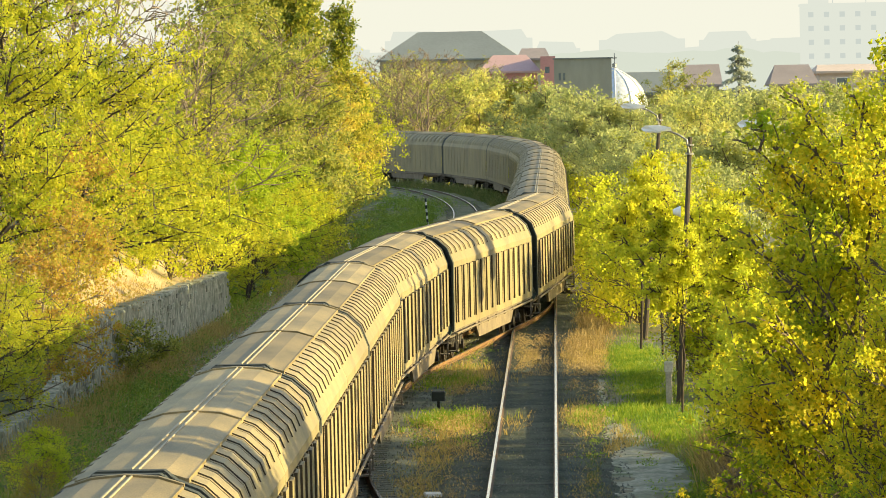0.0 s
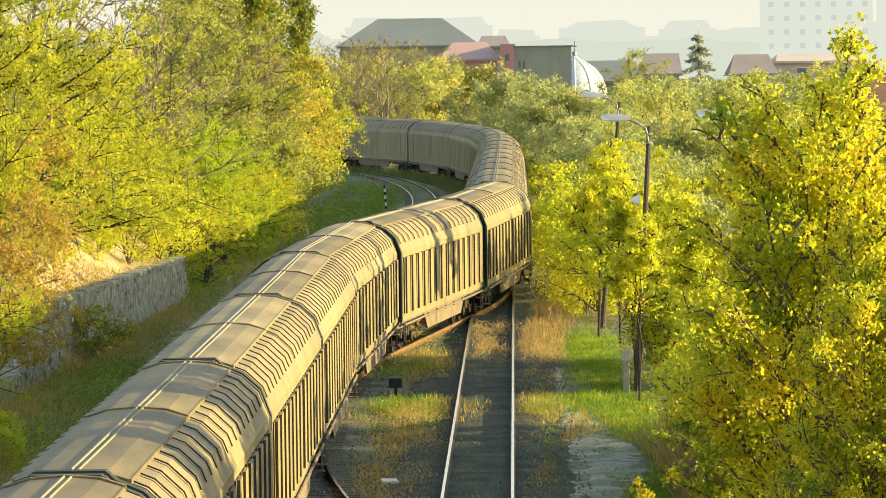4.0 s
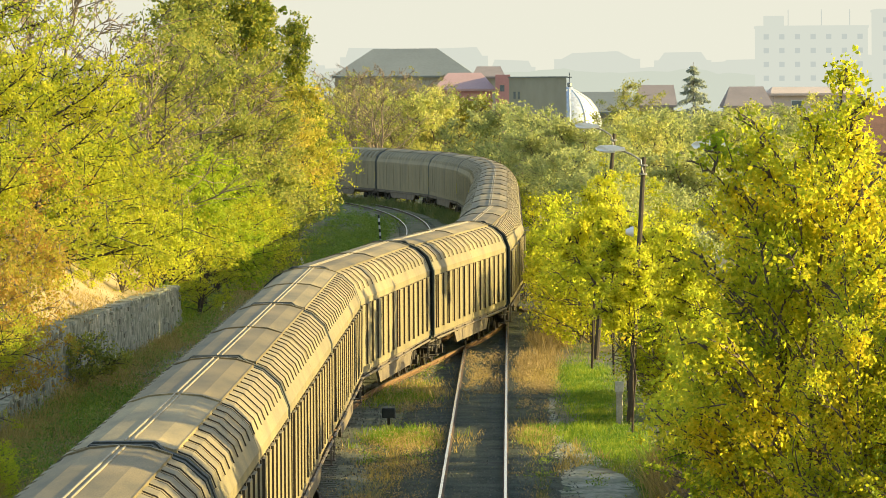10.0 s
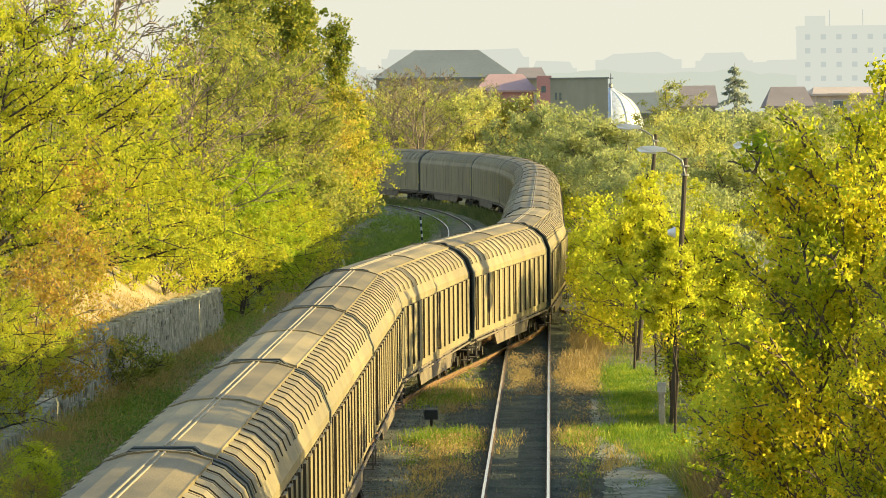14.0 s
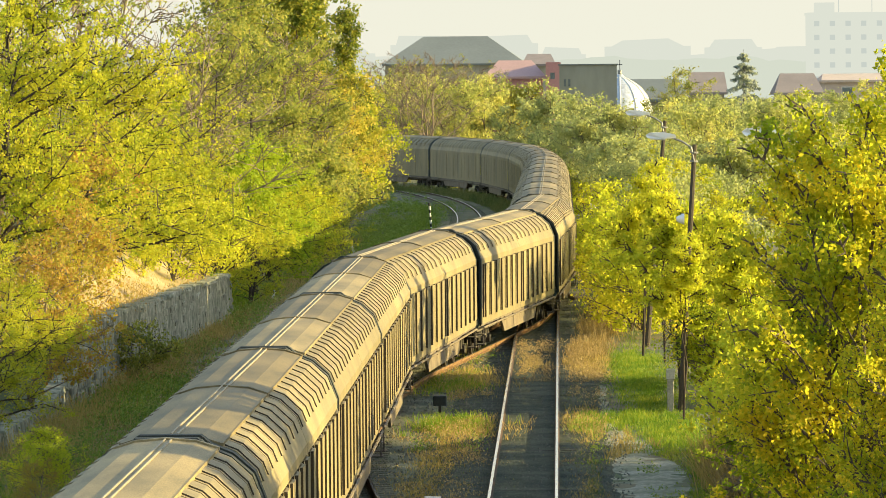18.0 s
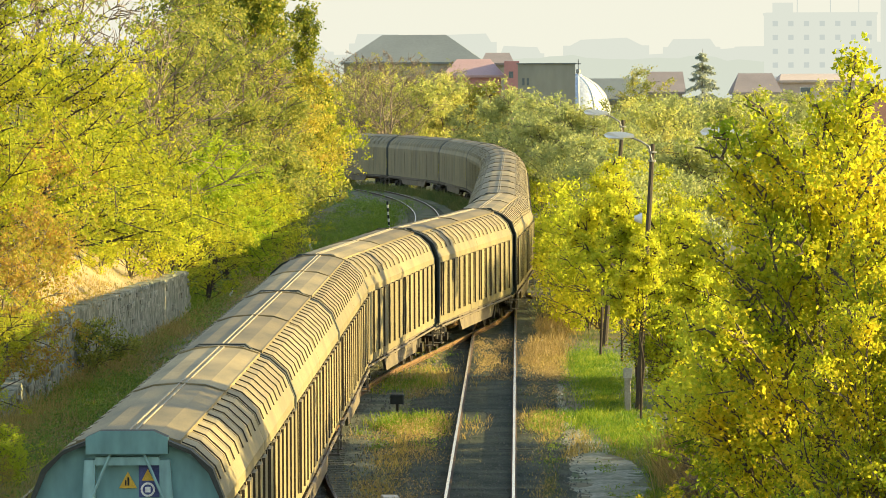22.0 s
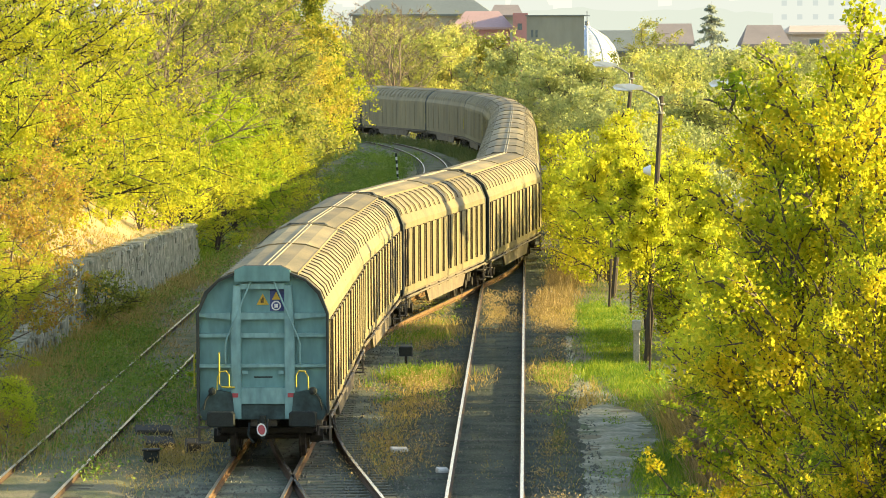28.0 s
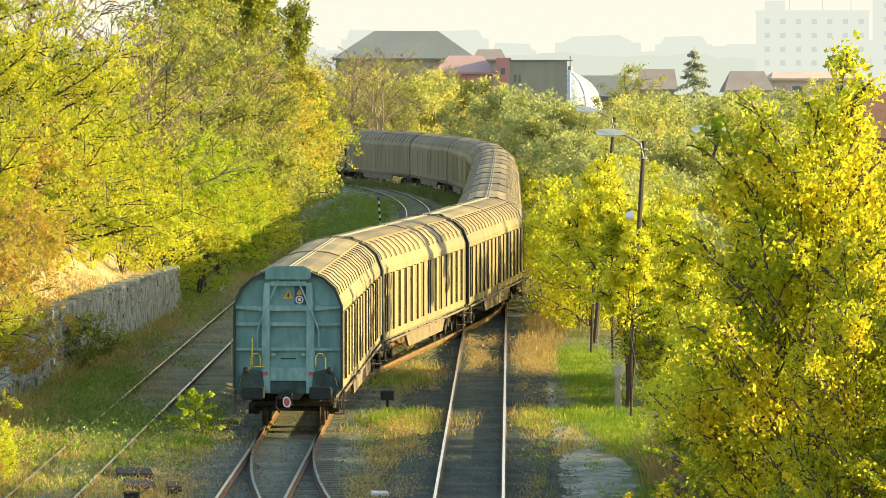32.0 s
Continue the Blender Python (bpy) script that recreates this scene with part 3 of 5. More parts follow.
def end_parts():
    """Frame, rods, hood and rails on an end wall, all as meshes that stand on its outer face."""
    out = []
    y = BODY - 0.05

    def bar(name, mat, x0, x1, z0, z1, depth, label="", z2=None, z3=None):
        """A beam on the wall; z2, z3 give its foot and top at the second end."""
        q = [(x0, z0), (x1, z0 if z2 is None else z2), (x1, z1 if z3 is None else z3), (x0, z1)]
        s = Shape().sweep(q, [[(x, yy, z) for x, z in q] for yy in (y, y + depth)])
        out.append((name, s.mesh(name, mat), label))

    for k in (-1, 1):
        q = [(k * 0.467, 1.0), (k * 0.685, 1.0), (k * 0.685, 2.9), (k * 0.62, 3.86), (k * 0.467, 3.86)]
        s = Shape().sweep(q, [[(x, yy, z) for x, z in q] for yy in (y, y + 0.13)])
        s.sweep(q, [[(x + k * 0.02 * (x * k < 0.5) - k * 0.02 * (x * k > 0.5), yy, z) for x, z in q] for yy in (y + 0.13, y + 0.145)])
        out.append(("end_post", s.mesh("end_post", PALETEAL), "upright end post"))
        bar("cross_rail", PALETEAL, k * 0.685, k * 1.37, 3.13, 3.27, 0.12, "", 3.19, 3.26)
        bar("cross_rail", PALETEAL, k * 0.685, k * 1.37, 2.75, 2.83, 0.12)
        bar("cross_rail", PALETEAL, k * 0.685, k * 1.37, 2.10, 2.17, 0.12)
        bar("bracket", PALETEAL, k * 0.33, k * 0.45, 1.96, 2.03, 0.10)
    bar("cross_rail", PALETEAL, -0.467, 0.467, 3.13, 3.27, 0.11)
    bar("cross_rail", PALETEAL, -0.467, 0.467, 2.74, 2.83, 0.10)
    bar("cross_rail", PALETEAL, -0.467, 0.467, 2.10, 2.17, 0.10)
    bar("cross_rail", PALETEAL, -0.467, 0.467, 3.78, 3.90, 0.12)
    bar("apron_plate", PALETEAL, -0.467, 0.467, 1.32, 1.66, 0.10, "smooth pale teal apron plate")
    bar("slot", BUFFER, -0.2, 0.2, 1.87, 1.90, 0.012, "dark slot")
    bar("coupler_beam", GRIMETEAL, -0.60, 0.60, 0.98, 1.30, 0.06, "greasy dark headstock")
    hood = [(-0.595, 3.95), (-0.595, 4.19), (-0.39, 4.285), (0.39, 4.285), (0.595, 4.19), (0.595, 3.95)]
    s = Shape().sweep(hood, [[(x, yy, z) for x, z in hood] for yy in (y - 0.1, y + 0.20)])
    s.m[1:4] = [1, 1, 1]
    out.append(("roof_hood", s.mesh("roof_hood", [TEAL, RIM]), "teal steel hood with a grimy top"))
    for k in (-1, 1):
        s = Shape().tube([(k * 0.24, y + 0.14, 3.96), (k * 0.76, y + 0.14, 2.74), (k * 0.80, y + 0.14, 2.60), (k * 0.80, y + 0.13, 2.17)], 0.022, 6)
        out.append(("brace_rod", s.mesh("brace_rod", PALETEAL), "bent tie rod"))
        q = [(k * 0.60, 0.98), (k * 1.28, 0.98), (k * 1.36, 1.16), (k * 1.18, 1.52), (k * 0.98, 1.62), (k * 0.66, 1.55)]
        s = Shape().sweep(q, [[(x, yy, z) for x, z in q] for yy in (y, y + 0.18)])
        out.append(("buffer_plate", s.mesh("buffer_plate", GRIMETEAL), "greasy dark teal buffer plate"))
        s = Shape().lathe([(0.0, 0), (0.075, 0), (0.09, 0.05), (0.07, 0.12), (0.0, 0.14)], "y", (k * 1.08, y + 0.18, 1.60), 10)
        s.tube([(k * 1.10, y + 0.22, 1.58), (k * 1.22, y + 0.24, 1.42), (k * 1.27, y + 0.22, 1.2)], 0.022, 6)
        out.append(("hose_coupling", s.mesh("hose_coupling", BUFFER), "black hose coupling"))
        s = Shape()
        s.tube([(k * 0.72, y + 0.18, 1.68), (k * 0.72, y + 0.19, 1.94), (k * 0.78, y + 0.19, 2.03), (k * 0.90, y + 0.19, 2.02), (k * 0.97, y + 0.18, 1.90), (k * 0.98, y + 0.18, 1.62)], 0.018, 6)
        out.append(("handrail", s.mesh("handrail", YELLOW), "yellow bent handrail"))
        s = Shape().box(*sorted((k * 0.53, k * 0.66)), y + 0.145, y + 0.152, 1.46, 1.55)
        out.append(("marking", s.mesh("marking", RED), "small red reflector"))
    s = Shape().tube([(0.93, y + 0.1, 2.42), (0.93, y + 0.19, 2.40), (0.93, y + 0.19, 1.76), (0.88, y + 0.19, 1.69), (0.60, y + 0.18, 1.68)], 0.019, 6)
    out.append(("handrail", s.mesh("handrail", YELLOW), "tall yellow handrail"))
    s = Shape().tube([(1.40, y - 0.1, 2.43), (1.47, y + 0.1, 2.40), (1.47, y + 0.1, 1.70), (1.40, y - 0.1, 1.67)], 0.018, 6)
    out.append(("corner_handrail", s.mesh("corner_handrail", YELLOW), "tall yellow corner handrail"))
    # signs
    tri = [(0.13, 3.44), (-0.13, 3.44), (0.0, 3.68)]
    s = Shape().sweep(tri, [[(x, yy, z) for x, z in tri] for yy in (y, y + 0.025)])
    out.append(("warning_sign", s.mesh("warning_sign", AMBER), "amber triangular warning sign"))
    s = Shape().box(-0.02, 0.005, y + 0.03, y + 0.035, 3.48, 3.60).box(0.02, 0.04, y + 0.03, y + 0.035, 3.48, 3.56)
    out.append(("sign_mark", s.mesh("sign_mark", BUFFER), ""))
    s = Shape().box(-0.46, -0.16, y, y + 0.02, 3.31, 3.77)
    out.append(("label_plate", s.mesh("label_plate", BLUE), "dark blue label plate"))
    tri = [(-0.20, 3.55), (-0.38, 3.55), (-0.29, 3.72)]
    s = Shape().sweep(tri, [[(x, yy, z) for x, z in tri] for yy in (y + 0.022, y + 0.03)])
    out.append(("warning_sign", s.mesh("warning_sign", AMBER), "amber triangular warning sign"))
    s = Shape().lathe([(0.0, 0), (0.105, 0), (0.105, 0.012), (0.0, 0.012)], "y", (-0.29, y + 0.022, 3.42), 18)
    s.lathe([(0.0, 0.012), (0.075, 0.012), (0.075, 0.018), (0.0, 0.018)], "y", (-0.29, y + 0.022, 3.42), 18, 1)
    s.box(-0.33, -0.25, y + 0.04, y + 0.046, 3.38, 3.46, 0)
    out.append(("round_sign", s.mesh("round_sign", [WHITE, BLUE]), "round white-rimmed sign"))
    return out


s = Shape()
s.lathe([(0.0, -0.1), (0.10, -0.1), (0.10, 0.34), (0.14, 0.34), (0.14, 0.36), (0.10, 0.36), (0.10, 0.50), (0.0, 0.50)], "y", (0, 0, 0), 16)
q = [(-0.30, -0.13), (-0.24, -0.17), (0.24, -0.17), (0.30, -0.13), (0.30, 0.13), (0.24, 0.17), (-0.24, 0.17), (-0.30, 0.13)]
s.sweep(q, [[(u * g, d, w * g) for u, w in q] for d, g in ((0.50, 0.9), (0.52, 1.0), (0.55, 1.0), (0.575, 0.86))])
BUFFER_MESH = s.mesh("buffer", BUFFER)
s = Shape().box(-0.05, 0.05, -0.1, 0.26, -0.07, 0.07).box(-0.04, 0.04, 0.2, 0.28, -0.42, 0.05)
s.tube([(-0.10, 0.22, 0.0), (-0.10, 0.30, -0.30), (0.10, 0.30, -0.30), (0.10, 0.22, 0.0)], 0.025, 6)
s.tube([(0.3, 0.0, -0.1), (0.32, 0.16, -0.35), (0.2, 0.2, -0.5)], 0.028, 6)
COUPLER = s.mesh("coupler", BUFFER)
WHEELSET = wheelset_mesh()
END_PARTS = end_parts()
first = build_wagon()
plain_hood = [(-0.61, 3.9), (-0.61, 4.13), (-0.45, 4.26), (0.45, 4.26), (0.61, 4.13), (0.61, 3.9)]
plain_hood = Shape().sweep(plain_hood, [[(x, yy, z) for x, z in plain_hood] for yy in (BODY - 0.15, BODY + 0.1)]).mesh("roof_hood", RIM)
WAGONS = [first] + [copy_thing(first, Matrix()) for _ in range(21)]
for w in WAGONS:
    for e in w.children:
        # ends facing another wagon carry the gap's shade in their colour
        if e.name.startswith("end_wall") and (w is not first or abs(e.rotation_euler.z) < 1):
            e.material_slots[0].link, e.material_slots[0].material = "OBJECT", RIM
            tagged(e, "grimy end wall darkened for the shade between wagons")
            for o in e.children:
                if o.name.startswith("end_rim") or o.name.startswith("buffer_plate"):
                    continue
                if o.name.startswith(("end_post", "cross_rail", "apron_plate", "brace_rod", "bracket")):
                    o.material_slots[0].link, o.material_slots[0].material = "OBJECT", RIM
                if o.name.startswith("roof_hood"):
                    o.data = plain_hood
tagged(first, "last freight wagon with a faded teal end and tail disc")
s = Shape().lathe([(0.0, 0), (0.115, 0), (0.115, 0.02), (0.0, 0.02)], "y", (0, 0, 0), 20)
s.lathe([(0.0, 0.02), (0.085, 0.02), (0.085, 0.026), (0.0, 0.026)], "y", (0, 0, 0), 20, 1)
part("tail_disc", s.mesh("tail_disc", [WHITE, RED]), None, first, "oval red and white tail disc", pose(-0.02, -BODY - 0.32, 0.78, 12, 12, 180) @ Matrix.Diagonal((0.9, 1, 1.25, 1)))


# faded paint marks on the ribs near the tail
for i, z0, z1 in ((4, 1.5, 1.75), (5, 1.38, 2.0), (5, 2.05, 2.25), (6, 1.4, 1.9)):
    p = (BODY - 0.44) / 7
    a = 0.17 + p * (i + 0.2)
    part("paint_mark", Shape().box(1.469, 1.4735, -a - p * 0.48, -a - p * 0.12, z0, z1), WHITE, first, "faded white paint mark")


# ---------------------------------------------------------------- trees
def leaf_mesh(name, centres, size, mat, rng, droop=0.3, count_shape=1.6):
    """One folded four-cornered leaf at each centre."""
    n = len(centres)
    d = rng.normal(size=(n, 3))
    d[:, 2] -= droop
    d /= np.linalg.norm(d, axis=1)[:, None]
    e = np.cross(d, rng.normal(size=(n, 3)))
    e /= np.linalg.norm(e, axis=1)[:, None] + 1e-6
    u = np.cross(d, e)
    L = size * rng.uniform(0.6, 1.35, (n, 1))
    W = L / count_shape * 0.5
    v = np.empty((n, 4, 3))
    v[:, 0] = centres - d * L * 0.5
    v[:, 1] = centres + e * W + u * L * 0.10
    v[:, 2] = centres + d * L * 0.5
    v[:, 3] = centres - e * W + u * L * 0.10
    return quad_mesh(name, v.reshape(-1, 3), mat)


def quad_mesh(name, v, mat):
    m = bpy.data.meshes.new(name)
    n = len(v) // 4
    m.vertices.add(4 * n)
    m.vertices.foreach_set("co", np.ascontiguousarray(v, dtype=np.float32).ravel())
    m.loops.add(4 * n)
    m.loops.foreach_set("vertex_index", np.arange(4 * n, dtype=np.int32))
    m.polygons.add(n)
    m.polygons.foreach_set("loop_start", np.arange(0, 4 * n, 4, dtype=np.int32))
    m.update(calc_edges=True)
    m.validate()
    m.materials.append(mat)
    return m


def skeleton_tree(rng, height, spread, clear, stems=1, limbs=14, upright=0.5, twigs=5, girth=0.16, thin=1.0, sway=0.0, taper=0.72):
    """Trunk, limbs and twigs; returns the wood and the stretches of twig along which leaves sit, with their weights."""
    s, runs, weight = Shape(), [], []

    def bear(p, q, w=1.0):
        runs.append((tuple(p), tuple(q)))
        weight.append(w * (q - p).length)

    for st in range(stems):
        lean = rng.normal(size=2) * (sway or (0.05 if stems == 1 else 0.16))
        top = height * rng.uniform(0.82, 1.0)
        pts = []
        for i in range(7):
            k = i / 6
            pts.append(Vector((lean[0] * top * k + rng.normal() * 0.08 * k * 2, lean[1] * top * k + rng.normal() * 0.08 * k * 2, top * k)))
        for p, q in zip(pts[4:], pts[5:]):
            bear(p, q, 2.0)
        r0 = girth * (1 if stems == 1 else 0.7)
        s.tube(pts, [r0 * (1 - 0.97 * i / 6) + 0.005 for i in range(7)], 7)
        for b in range(limbs):
            k = clear + (0.97 - clear) * (b + rng.uniform()) / limbs
            j = min(int(k * 6), 5)
            base = pts[j].lerp(pts[j + 1], k * 6 - j)
            az = rng.uniform(0, 6.283)
            reach = spread * (1.0 - taper * max(0, k - 0.35) / 0.65) * rng.uniform(0.65, 1.15)
            rise = reach * (upright + rng.uniform(-0.25, 0.3))
            line = [base]
            for q in range(1, 5):
                f = q / 4
                line.append(base + Vector((math.cos(az) * reach * f, math.sin(az) * reach * f, rise * f ** 0.8)) + Vector(rng.normal(size=3)) * 0.12 * reach * 0.4 * f)
            s.tube(line, [max(0.012, r0 * 0.42 * (1 - k * 0.6) * (1 - 0.85 * q / 4)) for q in range(5)], 5)
            for tw in range(twigs):
                f = rng.uniform(0.25, 1.0)
                q = min(int(f * 4), 3)
                o = line[q].lerp(line[q + 1], f * 4 - q)
                dv = Vector(rng.normal(size=3)) * 0.55 + Vector((math.cos(az), math.sin(az), upright)) * 0.7
                ln = reach * rng.uniform(0.18, 0.42) * thin
                e = o + dv.normalized() * ln
                mid = o.lerp(e, 0.5) + Vector(rng.normal(size=3)) * 0.05
                s.tube([o, mid, e], [0.024, 0.016, 0.007], 3, 0, False)
                bear(o, mid, 0.6)
                bear(mid, e + (e - mid) * 0.2, 1.4)
            bear(line[2], line[3], 0.7)
            bear(line[3], line[4], 1.3)
    return s, runs, weight


def tree_kind(seed, height, spread, mat, leaves, size, clear=0.1, clump=0.55, bark=BARK, tuft=12, tight=0.45, **kw):
    """A trunk and a crown whose leaves hang in tufts along the twigs."""
    rng = np.random.default_rng(seed)
    wood, runs, weight = skeleton_tree(rng, height, spread, clear, **kw)
    runs, weight = np.array(runs), np.array(weight)
    # some sprays bear many leaves, others few
    weight = weight * rng.uniform(0.35, 1.65, len(weight))
    bunches = leaves // tuft
    pick = rng.choice(len(runs), bunches, p=weight / weight.sum())
    b = runs[pick, 0] + (runs[pick, 1] - runs[pick, 0]) * rng.uniform(size=(bunches, 1))
    b += rng.normal(size=(bunches, 3)) * clump * 0.8
    share = rng.uniform(0.2, 1.8, bunches)
    which = rng.choice(bunches, leaves, p=share / share.sum())
    c = b[which] + rng.normal(size=(leaves, 3)) * clump * tight * np.array([1, 1, 0.8])
    c[:, 2] = np.maximum(c[:, 2], 0.15)
    return wood.mesh("trunk", bark), leaf_mesh("crown", c, size, mat, rng)


def plant(name, label, kind, x, y, z=None, turn=0, size=1.0, category="tree", group=""):
    t = thing(name, label, category, group, "", pose(x, y, ground_height(x, y) if z is None else z, 0, 0, turn) @ Matrix.Scale(size, 4))
    part("trunk", kind[0], None, t)
    part("crown", kind[1], None, t)
    return t


KINDS = {}
KINDS["yg1"] = tree_kind(1, 9.5, 4.6, YG, 28000, 0.108, 0.04, 0.20, DARKBARK, tuft=18, tight=0.6, stems=2, limbs=20, upright=0.32, twigs=9, girth=0.27)
KINDS["yg2"] = tree_kind(2, 8.8, 4.4, YG, 28000, 0.108, 0.03, 0.20, DARKBARK, tuft=18, tight=0.6, stems=3, limbs=15, upright=0.4, twigs=9, girth=0.27)
KINDS["yg3"] = tree_kind(22, 8.8, 4.4, YG, 18000, 0.15, 0.06, 0.24, DARKBARK, stems=3, limbs=14, upright=0.35, twigs=8, girth=0.2)
KINDS["green1"] = tree_kind(3, 7.5, 3.8, GREEN, 24000, 0.13, 0.03, 0.22, DARKBARK, stems=2, limbs=18, upright=0.35, twigs=7)
KINDS["dull1"] = tree_kind(4, 10.0, 4.2, DULL, 14000, 0.16, 0.05, 0.32, BARK, tuft=34, tight=0.62, stems=2, limbs=18, upright=0.45, twigs=8)
KINDS["maple1"] = tree_kind(6, 9.6, 1.75, GOLD, 37000, 0.083, 0.18, 0.11, BARK, tuft=9, tight=0.8, stems=5, limbs=17, upright=1.25, twigs=9, girth=0.085, sway=0.055, taper=0.75)
KINDS["maple2"] = tree_kind(7, 8.2, 3.8, MAPLEGREEN, 46000, 0.11, 0.03, 0.15, BARK, stems=3, limbs=20, upright=0.30, twigs=12, sway=0.12, girth=0.12)
KINDS["maple3"] = tree_kind(21, 6.2, 1.5, LEMON, 9000, 0.10, 0.25, 0.12, DARKBARK, tuft=22, tight=0.6, stems=2, limbs=13, upright=0.5, twigs=9, girth=0.06, sway=0.07)
KINDS["dry_bush"] = tree_kind(19, 1.7, 0.8, DEAD, 5200, 0.06, 0.05, 0.09, PALEBARK, stems=14, limbs=7, upright=1.5, twigs=4, girth=0.02, sway=0.22)
KINDS["gold1"] = tree_kind(16, 9.4, 2.6, AMBERLEAF, 10000, 0.17, 0.04, 0.30, stems=3, limbs=14, upright=0.8)
KINDS["poplar"] = tree_kind(8, 17.5, 2.4, DARK, 18000, 0.27, 0.04, 0.42, stems=2, limbs=36, upright=1.2, sway=0.04)
KINDS["poplar2"] = tree_kind(18, 16.5, 1.7, DARK, 14000, 0.20, 0.04, 0.34, stems=2, limbs=34, upright=1.3, sway=0.03)
KINDS["bare"] = tree_kind(9, 10.0, 3.8, DULL, 2200, 0.13, 0.1, 0.3, PALEBARK, stems=3, limbs=18, upright=0.8, twigs=12)
KINDS["rust"] = tree_kind(10, 8.5, 3.8, RUST, 9000, 0.17, 0.05, 0.36, PALEBARK, stems=2, limbs=16, upright=0.5, twigs=8)
KINDS["ygf"] = tree_kind(14, 9.0, 4.4, YG, 11000, 0.18, 0.03, 0.33, tuft=34, tight=0.62, stems=2, limbs=14, upright=0.4)
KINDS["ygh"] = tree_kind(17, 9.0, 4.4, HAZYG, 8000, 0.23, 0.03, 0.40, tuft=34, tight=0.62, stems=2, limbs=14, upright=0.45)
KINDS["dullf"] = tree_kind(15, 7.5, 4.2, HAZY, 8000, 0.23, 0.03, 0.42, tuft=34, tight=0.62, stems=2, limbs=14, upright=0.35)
KINDS["shrub"] = tree_kind(11, 3.2, 1.9, LEMON, 5200, 0.125, 0.02, 0.26, tuft=22, tight=0.6, stems=3, limbs=9, upright=0.6, girth=0.06)
KINDS["shrubd"] = tree_kind(12, 3.0, 2.2, DULL, 3700, 0.165, 0.02, 0.3, tuft=34, tight=0.62, stems=3, limbs=9, upright=0.4, girth=0.06)
KINDS["maple4"] = tree_kind(25, 6.4, 1.5, LEMON, 9000, 0.10, 0.5, 0.13, DARKBARK, tuft=22, tight=0.6, stems=2, limbs=13, upright=0.5, twigs=9, girth=0.05, sway=0.06)
KINDS["hedge"] = tree_kind(23, 3.6, 1.8, MAPLEGREEN, 7500, 0.10, 0.02, 0.2, BARK, tuft=22, tight=0.6, stems=4, limbs=11, upright=0.45, twigs=7, girth=0.06)

# ---------------------------------------------------------------- planting
rng = np.random.default_rng(5)
LABELS = {
    "maple4": "tall thin sapling with a leafy yellow-green head",
    "hedge": "dense green hedge shrub beside the verge",
    "yg1": "broad tree with yellow-green autumn leaves", "yg3": "low bushy yellow-green autumn tree", "yg2": "bushy yellow-green autumn tree", "green1": "fresh green leafy tree",
    "dull1": "dull olive leafy tree", "gold1": "upright tree with golden autumn leaves", "maple1": "upright maple with golden autumn leaves",
    "maple2": "spreading maple with golden autumn leaves", "ygf": "yellow-green autumn tree among others", "dullf": "dull olive-green leafy tree", "ygh": "pale yellow-green tree in the haze", "poplar2": "tall yellow-green leafy poplar tree", "poplar": "tall dark green poplar", "bare": "nearly bare brown twiggy tree",
    "maple3": "slender young tree with yellow-green leaves", "dry_bush": "dry brown bush of dead weeds", "rust": "tree with rusty brown leaves", "shrub": "yellow-green leafy trackside shrub", "shrubd": "dull green leafy trackside shrub"}


def row(group, places):
    for kind, x, y, size, *turn in places:
        plant("dry_bush" if kind == "dry_bush" else "shrub" if "shrub" in kind or kind == "hedge" else "tree", LABELS[kind], KINDS[kind], x, y, None, turn[0] if turn else rng.uniform(0, 360), size,
              "shrub" if "shrub" in kind or "bush" in kind or kind == "hedge" else "tree", group)


row("trees on the bank above the wall", [
    ("yg1", -15.6, 152, 0.95), ("yg1", -17.0, 140, 0.95), ("rust", -14.9, 137, 0.55), ("rust", -14.7, 131, 0.55), ("yg1", -15.4, 126, 0.55), ("rust", -15.6, 144, 0.6), ("yg2", -15.0, 121, 0.5), ("yg2", -18.0, 160, 1.05), ("bare", -17.0, 176, 1.15), ("bare", -18.6, 168, 1.2),
    ("bare", -15.6, 197, 1.1), ("yg3", -16.0, 178, 0.66), ("yg3", -14.0, 190, 0.6), ("yg1", -17.6, 192, 0.85), ("yg3", -13.5, 219, 0.6), ("green1", -13.2, 205, 0.84), ("green1", -13.8, 214, 0.86), ("yg3", -12.9, 196, 0.42),
    ("dull1", -16.8, 220, 1.1), ("dull1", -15.2, 241, 1.08), ("dull1", -15.0, 262, 0.95), ("bare", -14.8, 250, 1.1), ("yg3", -12.9, 228, 0.55), ("yg3", -12.4, 243, 0.5),
    ("dull1", -17.5, 262, 1.2), ("gold1", -14.4, 285, 0.95), ("gold1", -13.6, 297, 1.12), ("poplar", -16.6, 300, 1.0), ("poplar", -19.2, 290, 1.0), ("poplar2", -13.8, 306, 0.95), ("poplar2", -16.0, 310, 1.0),
    ("ygf", -15.0, 322, 0.8), ("ygf", -16.0, 330, 1.0), ("ygf", -18.5, 345, 1.1), ("dullf", -15.2, 318, 0.75)])
